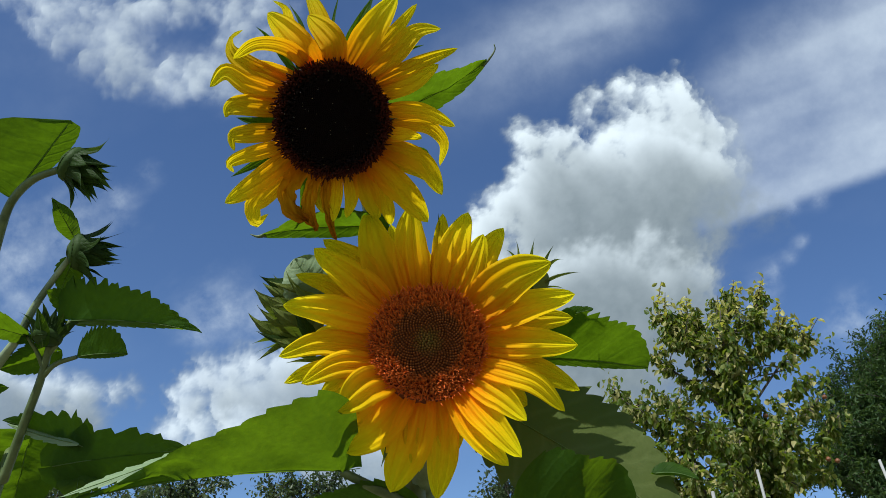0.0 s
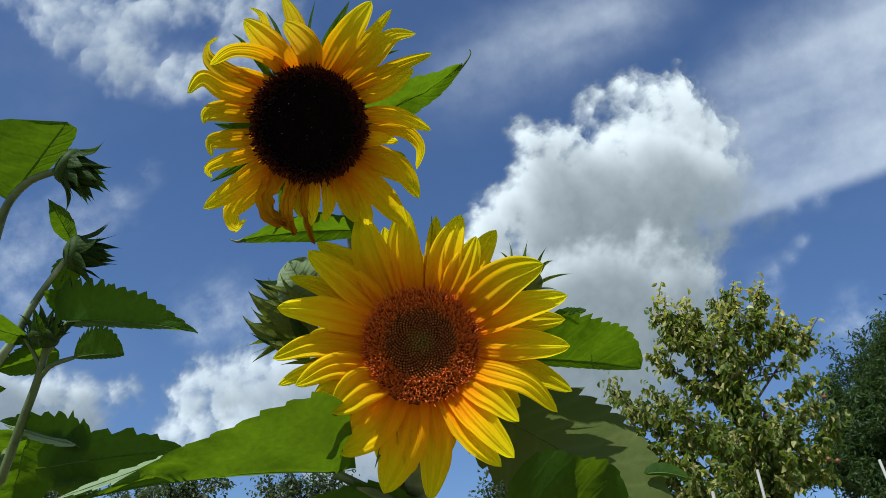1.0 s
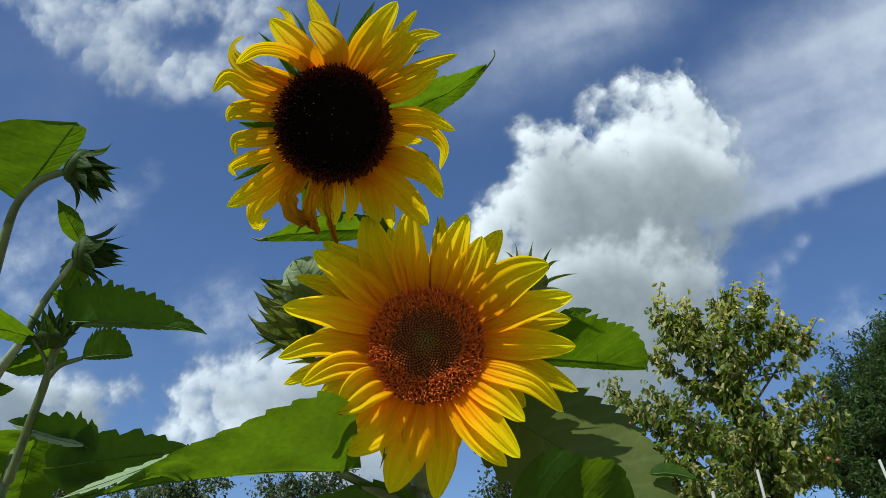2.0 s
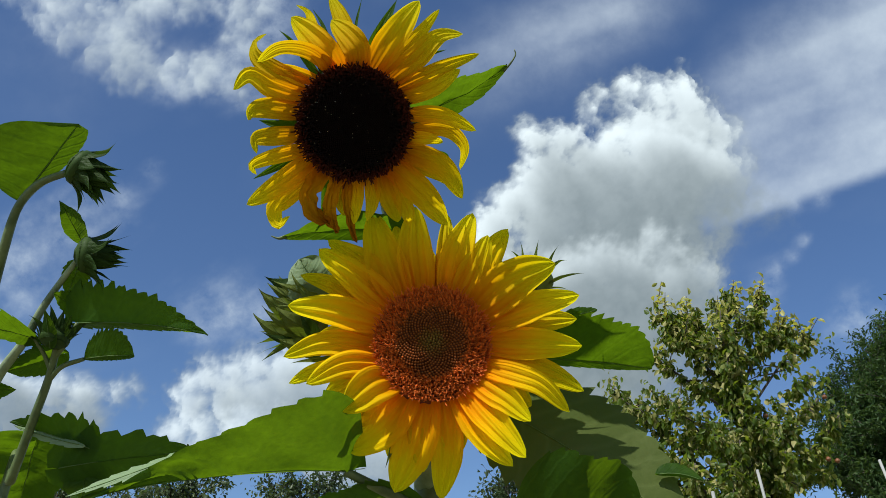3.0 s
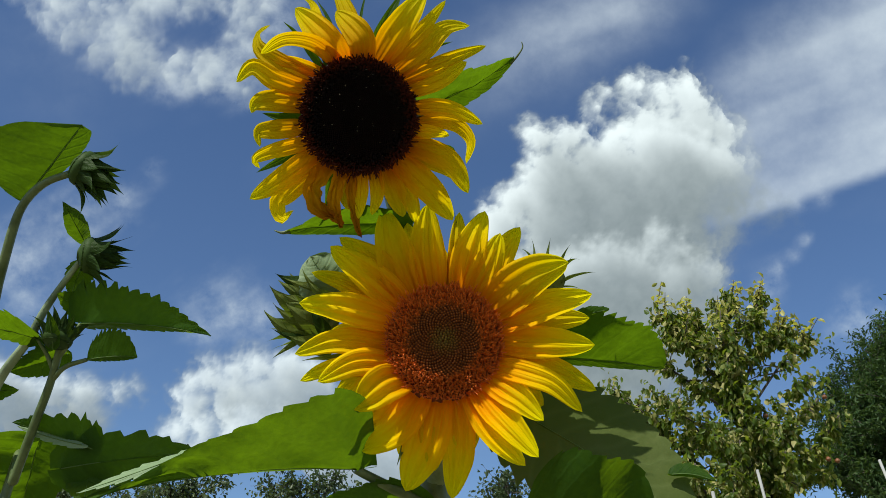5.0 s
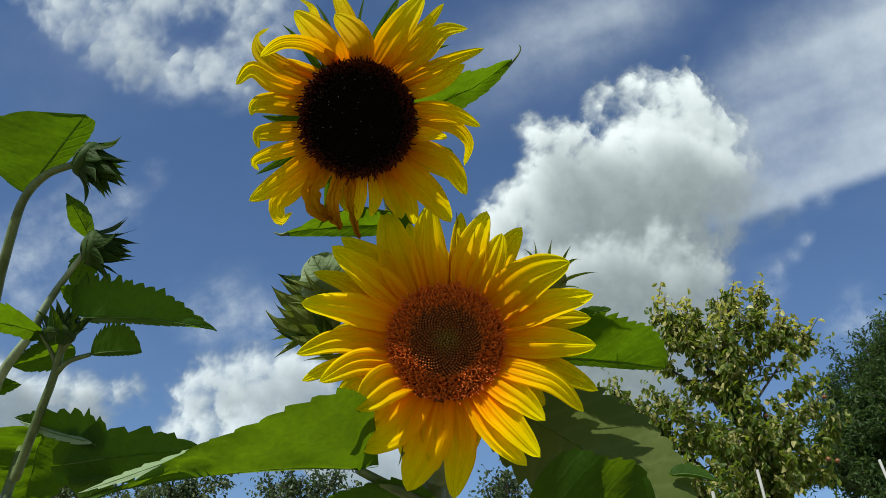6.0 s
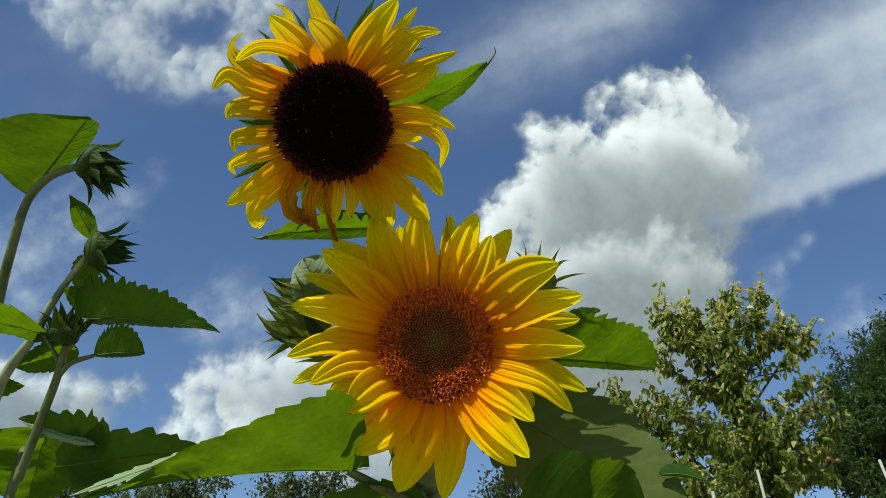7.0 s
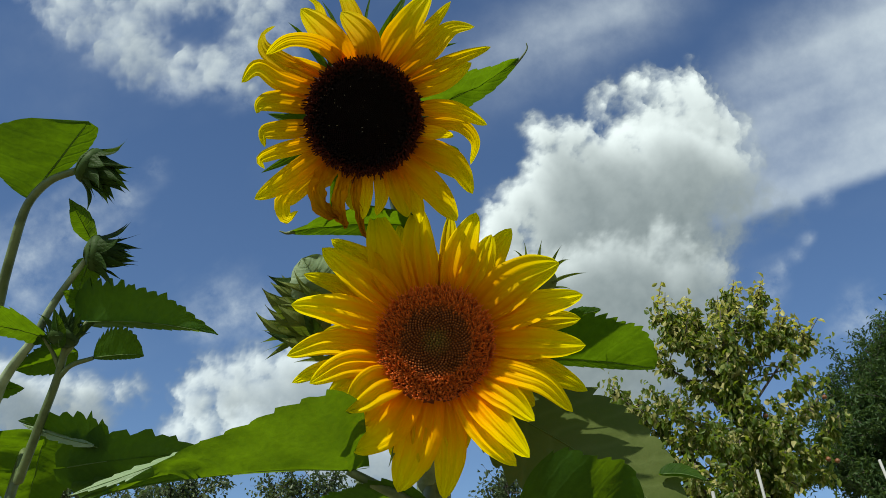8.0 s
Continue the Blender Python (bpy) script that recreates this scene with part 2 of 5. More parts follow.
def leaf_sheet(base, tip, up_side, low_side, arch, teeth=9, jag=0.16, wave=0.06, seed=0, lobes=0.10, point=0.85, rise=0.45, crumple=1.0):
    """A toothed heart-shaped blade from base to tip; its two halves spread along up_side and low_side, arch bows the midrib."""
    rng = random.Random(seed)
    base, tip, up_side, low_side, arch = (Vector(v) for v in (base, tip, up_side, low_side, arch))
    lift = (tip - base).cross(up_side - low_side).normalized()
    rows = [0.0, 0.015, 0.035]
    marks = []
    for k in range(teeth):
        a = 0.05 + 0.93 * k / teeth
        b = 0.05 + 0.93 * (k + 1) / teeth
        rows += [a + (b - a) * q for q in (0.05, 0.35, 0.65, 0.93)]
        marks += [0.0, 0.45, 0.75, 1.0]
    rows.append(1.0)
    marks = [0, 0, 0, *marks, 0]
    cols = (-1.0, -0.86, -0.66, -0.44, -0.22, -0.06, 0.0, 0.06, 0.22, 0.44, 0.66, 0.86, 1.0)
    peak = rise / (rise + point)
    top = peak ** rise * (1 - peak) ** point
    verts, along, across, faces = [], [], [], []
    ph = rng.uniform(0, 6)
    jags = [rng.uniform(0.55, 1.35) for _ in rows]
    for i, s in enumerate(rows):
        w = (s ** rise) * (1 - s) ** point / top
        mid = base.lerp(tip, s) + arch * 4 * s * (1 - s)
        for c in cols:
            side = up_side if c > 0 else low_side
            u = abs(c)
            edge = 1 + (jag * jags[i] * marks[i] * (1 - 0.4 * s) if u == 1 else 0)
            q = mid + side * (w * u * edge)
            q += (base - tip) * (lobes * u * u * (1 - s) ** 3)
            if u == 1:
                q += (tip - base) * (0.06 / teeth * marks[i] * jags[i])
            q += lift * side.length * wave * u * math.sin(ph + 9 * s + (2 if c > 0 else 0))
            q += lift * side.length * 0.030 * crumple * math.sin(6.283 * (7 * s - 1.5 * u)) * (0.25 + 2.5 * u * (1 - u)) * min(1, 5 * s)
            q += lift * side.length * 0.10 * crumple * (noise.noise(Vector((s * 5, c * 2, seed * 1.7))))
            verts.append(q)
            along.append(s)
            across.append(c)
    n = len(cols)
    for i in range(len(rows) - 1):
        for j in range(n - 1):
            a = i * n + j
            faces.append((a, a + 1, a + 1 + n, a + n))
    return verts, faces, {"along": along, "across": across}


def add_leaf(plant, base, tip, up_side, low_side, arch=(0, 0, 0), stalk=None, material=None, label="", stalk_r=0.0042, **kw):
    """A leaf of the plant, with its midrib and, where given, a stalk from the points in stalk to its base."""
    o = plant.matrix_basis.translation
    b, t, a = Vector(base) - o, Vector(tip) - o, Vector(arch)
    blade = part("leaf", leaf_sheet(b, t, up_side, low_side, a, **kw), material or LEAF, plant, label)
    rib = [b.lerp(t, s) + a * 4 * s * (1 - s) for s in (0, 0.2, 0.4, 0.6, 0.8, 0.93)]
    part("midrib", tube(rib, 0.0005, 0.0002, 6, 3), RIB, blade)
    if stalk:
        part("petiole", tube([Vector(p) - o for p in stalk] + [b], stalk_r, stalk_r * 0.62, 8, 5, 1.0, 0.1), STEM, blade)
    return blade


def petal_sheet(length, width, lift, curl, cup, twist, seed, power=1.0, ridge=0.0014, sway=0.0, blunt=0.7, taper=0.68, flatwise=True, wild=1.0):
    """A ray petal along +x from the disc's rim; lift and curl in degrees turn it towards +z; the reach from rim to tip is length."""
    rng = random.Random(seed)
    rows, cols = 17, 13
    x = z = 0.0
    line = [(0.0, 0.0, radians(lift))]
    for i in range(1, rows):
        s = (i - 0.5) / (rows - 1)
        a = radians(lift + curl * s ** power)
        x += math.cos(a)
        z += math.sin(a)
        line.append((x, z, radians(lift + curl * (i / (rows - 1)) ** power)))
    far = max(p[0] if flatwise else math.hypot(p[0], p[1]) for p in line)
    k = length / far
    ph, n_ridge = rng.uniform(0, 6), rng.choice((2.5, 3.0, 3.5))
    wag, rise = wild * rng.uniform(-0.035, 0.035), wild * rng.uniform(-0.03, 0.03)
    verts, along, across, faces = [], [], [], []
    for i, (px, pz, a) in enumerate(line):
        s = i / (rows - 1)
        w = 0.5 * width * max(0.02 if flatwise else 0.003, (1 - s ** 2.2) ** blunt * (taper + (1 - taper) * math.sin(min(s / 0.5, 1.0) * math.pi / 2)))
        for j in range(cols):
            c = 2 * j / (cols - 1) - 1
            y = c * w
            h = cup * w * c * c - ridge * math.cos(math.pi * n_ridge * c) * min(1, 3 * s + 0.3) * (1 - s * s) * min(1.0, 3.0 * w / width)
            h += 0.07 * min(width, 3.0 * w) * math.sin(ph + 8 * s + 2.5 * c) * abs(c) * (0.3 + s)
            tw = radians(twist) * s
            y, h = y * math.cos(tw) - h * math.sin(tw), y * math.sin(tw) + h * math.cos(tw)
            yy = y + sway * length * s ** 2.4 + wag * length * math.sin(5.5 * s + ph) * s
            h += rise * length * math.sin(6.5 * s + 2 * ph) * s
            verts.append((px * k - h * math.sin(a), yy, pz * k + h * math.cos(a)))
            along.append(s)
            across.append(c)
    for i in range(rows - 1):
        for j in range(cols - 1):
            q = i * cols + j
            faces.append((q, q + 1, q + 1 + cols, q + cols))
    return verts, faces, {"along": along, "across": across}


def florets(radius, count, dome, size, tall, spread, seed, centre_h, q0=0.0, q1=1.0):
    """Closely packed florets in the golden spiral, as pointed six-sided buds."""
    rng = random.Random(seed)
    verts, faces, ring, tip = [], [], [], []
    for k in range(count):
        q = math.sqrt(q0 * q0 + (q1 * q1 - q0 * q0) * (k + 0.5) / count)
        a = k * 2.399963
        r = radius * q
        z = dome * (1 - q ** 2) + centre_h * math.exp(-(q / 0.25) ** 2)
        open_ = max(0.0, min(1.0, (q - spread) / 0.08))
        h = tall * (0.75 + 0.55 * open_) * rng.uniform(0.8, 1.25)
        w = size * (0.75 + 0.25 * q) * (1 - 0.38 * open_)
        lean = Vector((math.cos(a), math.sin(a), 0)) * (0.1 + 0.3 * q ** 3) * rng.uniform(0.3, 1.2) + Vector((rng.uniform(-0.35, 0.35), rng.uniform(-0.35, 0.35), 0)) * (0.2 + open_)
        o = Vector((r * math.cos(a), r * math.sin(a), z))
        n = len(verts)
        for frac, wide in ((-0.3, 0.8), (0.55, 1.0), (0.95, 0.55 + 0.25 * open_)):
            for j in range(5):
                b = a + j * math.pi * 0.4
                verts.append(o + lean * h * max(frac, 0) + Vector((w * wide * math.cos(b), w * wide * math.sin(b), h * frac)))
        verts.append(o + lean * h * 1.15 + Vector((0, 0, h * (1.12 - 0.25 * open_))))
        ring += [q] * 16
        tip += [0.0] * 5 + [0.1] * 5 + [0.5] * 5 + [1.0]
        for lv in (0, 5):
            for j in range(5):
                faces.append((n + lv + j, n + lv + (j + 1) % 5, n + lv + 5 + (j + 1) % 5, n + lv + 5 + j))
        for j in range(5):
            faces.append((n + 10 + j, n + 10 + (j + 1) % 5, n + 15))
    return verts, faces, {"ring": ring, "tip": tip}


def cushion(radius, dome, depth):
    """The domed receptacle behind the florets."""
    prof = [(0.0, dome), (0.4, dome * 0.84), (0.75, dome * 0.44), (0.97, 0.0), (1.06, -depth * 0.2), (1.02, -depth * 0.5), (0.7, -depth * 0.85), (0.25, -depth * 1.1)]
    verts, faces, n = [], [], 32
    for r, z in prof:
        for j in range(n):
            a = 2 * math.pi * j / n
            verts.append((max(r, 0.001) * radius * math.cos(a), max(r, 0.001) * radius * math.sin(a), z))
    for i in range(len(prof) - 1):
        for j in range(n):
            a, b = i * n + j, i * n + (j + 1) % n
            faces.append((a, a + n, b + n, b))
    faces.append(tuple(range(len(verts) - n, len(verts))))
    return verts, faces


def ray_sheet(points, wide, roll, seed, cup=0.3, ridge=0.10, ragged=0.0, blunt=0.60, root=0.55):
    """A pleated ray petal along a line through the points; roll turns it about its own line towards the tip, in degrees."""
    rng = random.Random(seed)
    line = smooth_line(points, 12)
    gaps = [0.0]
    for p, q in zip(line, line[1:]):
        gaps.append(gaps[-1] + (q - p).length)
    rows, cols = 21, 17
    mids, k = [], 0
    for i in range(rows):
        d = gaps[-1] * i / (rows - 1)
        while k < len(gaps) - 2 and gaps[k + 1] < d:
            k += 1
        mids.append(line[k].lerp(line[k + 1], min(1.0, (d - gaps[k]) / (gaps[k + 1] - gaps[k]))))
    up = Vector((0, 0, 1))
    phase, folds = rng.uniform(-0.5, 0.5), rng.choice((2.0, 2.5, 3.0))
    deep = rng.uniform(0.7, 1.3)
    verts, along, across, faces = [], [], [], []
    for i, q in enumerate(mids):
        s = i / (rows - 1)
        t = (mids[min(i + 1, rows - 1)] - mids[max(i - 1, 0)]).normalized()
        up = (up - up.dot(t) * t).normalized()
        turn = Matrix.Rotation(radians(roll) * s, 3, t)
        lift, side = turn @ up, turn @ up.cross(t)
        w = 0.5 * wide * max(0.015, (1 - s ** 2.5) ** blunt * (root + (1 - root) * math.sin(min(s / 0.5, 1.0) * math.pi / 2)))
        for j in range(cols):
            c = 2 * j / (cols - 1) - 1
            h = cup * w * c * c * (1 - 0.4 * s)
            h += ridge * deep * wide * (0.5 * math.cos(math.pi * (folds * c + phase)) - 0.3) * min(1, 2 * s + 0.25) * min(1.0, 2.4 * w / wide)
            h += 0.10 * w * noise.noise(Vector((3.0 * s, 1.5 * c, seed * 1.37))) * (0.4 + s)
            h += 0.12 * w * c * math.sin(7 * s + 6 * phase) * s
            y = c * w * (1 + 0.05 * noise.noise(Vector((6.0 * s, 3.0 * c, seed * 0.71))))
            v = q + side * y + lift * h
            if ragged:
                v += ragged * wide * noise.noise_vector(Vector((7.0 * s, 2.0 * c, seed * 2.1)))
            verts.append(v)
            along.append(s)
            across.append(c)
    for i in range(rows - 1):
        for j in range(cols - 1):
            q = i * cols + j
            faces.append((q, q + 1, q + 1 + cols, q + cols))
    return verts, faces, {"along": along, "across": across}


def add_ray(head, rim, turn, wide, roll, points, seed, material, depth=0.0, name="petal", label="", **kw):
    """A petal from the disc's rim at turn degrees through points, in centimetres in the head's own plane and towards its face."""
    foot = Vector((rim * math.cos(radians(turn)), rim * math.sin(radians(turn)), depth))
    line = [Vector((0, 0, 0))] + [Vector(p) / 100 - foot for p in points]
    return part(name, ray_sheet(line, wide / 100, roll, seed, **kw), material, head, label, Matrix.Translation(foot))


def facing(centre, normal, turn=0):
    """A pose at centre whose +z is normal and whose +y is as upright as it can be."""
    z = Vector(normal).normalized()
    x = Vector((0, 0, 1)).cross(z).normalized()
    y = z.cross(x)
    return Matrix.Translation(centre) @ Matrix((x, y, z)).transposed().to_4x4() @ pose(0, 0, 0, 0, 0, turn)


def bract_ring(head, radius, count, length, width, lift, curl, seed, z=-0.006, skip=0.0):
    rng = random.Random(seed)
    for k in range(count):
        if rng.random() < skip:
            continue
        a = 360 * k / count + rng.uniform(-9, 9)
        sheet = petal_sheet(length * rng.uniform(0.75, 1.2), width * rng.uniform(0.8, 1.2), lift + rng.uniform(-15, 15), curl + rng.uniform(-35, 35), 0.25, rng.uniform(-25, 25), seed * 100 + k, 1.0, 0.0005, rng.uniform(-0.1, 0.1), 1.0, 0.9, False)
        part("bract", sheet, BRACT, head, "", pose(0, 0, z - 0.002 * (k % 2), 0, 0, a) @ pose(radius, 0, 0))


def add_bud(plant, centre, normal, radius, stalk, seed, spiky=1.0, slim=1.0, skin=None, shut=False):
    """A closed green bud with layers of pointed bracts round a dark core."""
    o = plant.matrix_basis.translation
    rng = random.Random(seed)
    bud = part("bud", cushion(radius * 0.95, radius * 0.75, radius * 0.75), skin or BRACT, plant, "closed green flower bud", facing(Vector(centre) - o, normal, rng.uniform(0, 90)))
    rings = ((7, 100, 40, 1.2), (8, 96, 10, 1.45), (9, 88, -20, 1.6), (9, 78, -55, 1.5)) if shut else ((6, 88, 30, 1.1), (7, 78, 0, 1.5), (8, 58, -30, 1.75), (7, 40, -70, 1.75))
    for ring, (count, lift, curl, size) in enumerate(rings):
        for k in range(count):
            a = 360 * (k + 0.5 * (ring % 2)) / count + rng.uniform(-12, 12)
            sheet = petal_sheet(radius * size * spiky * rng.uniform(0.85, 1.2), radius * 1.35 * slim, lift + rng.uniform(-12, 12), curl + rng.uniform(-25, 25), 0.25, rng.uniform(-12, 12), seed * 90 + ring * 20 + k, 1.2, 0.0003, rng.uniform(-0.12, 0.12), 1.75, 0.85, False)
            part("bract", sheet, skin or BRACT, bud, "", pose(0, 0, -radius * (0.05 + 0.16 * ring), 0, 0, a) @ pose(radius * (0.62 + 0.08 * ring), 0, 0))
    if stalk:
        part("stalk", tube([Vector(p) - o for p in stalk] + [Vector(centre) - o - Vector(normal).normalized() * radius * 0.8], 0.0062, 0.0050, 10, 6, 1.0, 0.12), STEM, plant)
    return bud


# ---- ground ----
def ground():
    n = 40
    verts, faces = [], []
    for i in range(n + 1):
        for j in range(n + 1):
            x, y = (((2 * q / n - 1) ** 3) * 3500 for q in (i, j))
            near = min(1.0, math.hypot(x, y - 3) / 40)
            verts.append((x, y, 0.05 * near * noise.noise(Vector((x, y, 0)) * 0.15)))
    for i in range(n):
        for j in range(n):
            a = i * (n + 1) + j
            faces.append((a, a + n + 1, a + n + 2, a + 1))
    tagged(part("ground", (verts, faces), EARTH), "brown garden earth with sparse dry grass reaching the horizon", "ground", kind="structure")


ground()


# ---- clouds ----
def soft(a, b, x):
    t = np.clip((x - a) / (b - a), 0, 1)
    return t * t * (3 - 2 * t)


def fractal(x, y, scale, octaves=5, seed=0.0, rough=0.9):
    return np.array([[noise.fractal(Vector((u / scale, v / scale, seed)), rough, 2.1, octaves) for u, v in zip(ru, rv)] for ru, rv in zip(x, y)])


def cloud_sheet(name, box, step, depth, field, material, label, category="cloud"):
    """A far cloud across the sky; box in milliradians right and up of the sight line's foot, field gives its cover and tone."""
    x0, x1, y0, y1 = box
    gx, gy = np.meshgrid(np.arange(x0, x1 + step, step), np.arange(y0, y1 + step, step))
    cover, tone = field(gx, gy)
    fade = np.minimum(np.minimum(soft(x0, x0 + 8 * step, gx), soft(x1, x1 - 8 * step, gx)), np.minimum(soft(y0, y0 + 8 * step, gy), soft(y1, y1 - 8 * step, gy)))
    cover = cover * fade
    centre = spot((x0 + x1) / 2000, (y0 + y1) / 2000, depth)
    rows, cols = gx.shape
    verts = [((gx[i, j] - (x0 + x1) / 2) * depth / 1000, (gy[i, j] - (y0 + y1) / 2) * depth / 1000, 40 * float(cover[i, j])) for i in range(rows) for j in range(cols)]
    faces = [(i * cols + j, i * cols + j + 1, (i + 1) * cols + j + 1, (i + 1) * cols + j) for i in range(rows - 1) for j in range(cols - 1)
             if max(cover[i, j], cover[i, j + 1], cover[i + 1, j + 1], cover[i + 1, j]) > 0.002]
    turn = VIEW.to_3x3().to_4x4()
    ob = part(name, (verts, faces, {"cover": cover.ravel(), "tone": tone.ravel()}), material, None, label, Matrix.Translation(centre) @ turn)
    return tagged(ob, label, category)


def heap(puffs, rag, scale, seed, thick, tone_base, lean=(-0.30, 0.95), reach=16, stride=9.0, sharp=0.28, most=1.0, streaked=False):
    """Cover and tone of a heaped cloud from round puffs, ragged by fractal noise; shade is painted into the tone, which
    falls with the cloud that lies towards the sun.
    """
    def field(x, y):
        u, v = (0.32 * (0.88 * x + 0.47 * y), 0.88 * y - 0.47 * x) if streaked else (x, y)
        n1 = fractal(u, v, scale, 6, seed)
        n2 = fractal(u, v, scale * 0.33, 5, seed + 7.7)
        def body(px, py, a, b):
            total = np.zeros(px.shape)
            for cx, cy, r in puffs:
                total += np.exp(4.5 * (1 - np.hypot(px - cx, py - cy) / r))
            d = np.log(total + 1e-9) / 4.5 - 0.08
            return d + rag * a + rag * 0.5 * b
        d = body(x, y, n1, n2)
        cover = soft(0.0, sharp, d) * most
        step = x[0, 1] - x[0, 0]
        dens = np.clip(body(x, y, 0.25 * n1, 0.0), 0, 1.0)
        shade = np.zeros_like(d)
        for k in range(1, reach + 1):
            sx, sy = int(round(lean[0] * k * stride / step)), int(round(lean[1] * k * stride / step))
            moved = np.roll(np.roll(dens, -sy, 0), -sx, 1)
            shade += moved * math.exp(-k / reach * 1.2)
        tone = np.exp(-thick * shade) * 1.0 + tone_base + 0.04 * n2 + 0.06 * n1
        return cover, np.clip(tone, 0, 1)
    return field


def towers(groups, seed, thick, lean=(-0.62, 0.78), reach=24, stride=6.0, melt=(245, 395), most=1.0):
    """Cover and tone of a towering cloud: groups of round heads from back to front, each painted lighter on its own top
    and darker by what lies towards the sun.
    """
    def field(x, y):
        wide = fractal(x, y, 58, 5, seed)
        mid = fractal(x + 9 * wide, y, 24, 5, seed + 4.1, 0.8)
        fine = fractal(x, y, 9, 4, seed + 7.7, 0.7)
        step = x[0, 1] - x[0, 0]
        thin_out = soft(melt[0], melt[1], x - 0.35 * y)
        cover, tone = np.zeros(x.shape), np.zeros(x.shape)
        behind = np.zeros(x.shape)
        for layer, heads in enumerate(groups):
            total = np.zeros(x.shape)
            for cx, cy, r in heads:
                total += np.exp((r - np.hypot(x - cx, y - cy)) / 5.0)
            d = 5.0 * np.log(total + 1e-12)
            edge = d + 3 + 6 * wide + 8 * mid + 3.5 * fine
            hard = soft(-4, 9 + 34 * thin_out + 16 * soft(2.5, 0.5, layer + 0 * x), edge) if layer < 2 else soft(-8, 26, edge)
            hard = hard * (1 - 0.55 * thin_out)
            dens = soft(-2, 34, d + 5 * mid + 2 * wide)
            shade = np.zeros(x.shape)
            for k in range(1, reach + 1):
                sx, sy = int(round(lean[0] * k * stride / step)), int(round(lean[1] * k * stride / step))
                shade += np.roll(np.roll(dens + 0.10 * behind, -sy, 0), -sx, 1) * math.exp(-k / reach * 1.0)
            lit = np.exp(-thick[layer] * shade * (1 + 0.25 * wide)) + 0.05 * mid + 0.04 * wide + 0.015 * fine
            tone = tone * (1 - hard) + hard * lit
            cover = cover * (1 - hard) + hard
            behind = np.maximum(behind, dens)
        return cover * most, np.clip(tone + 0.02, 0, 1)
    return field


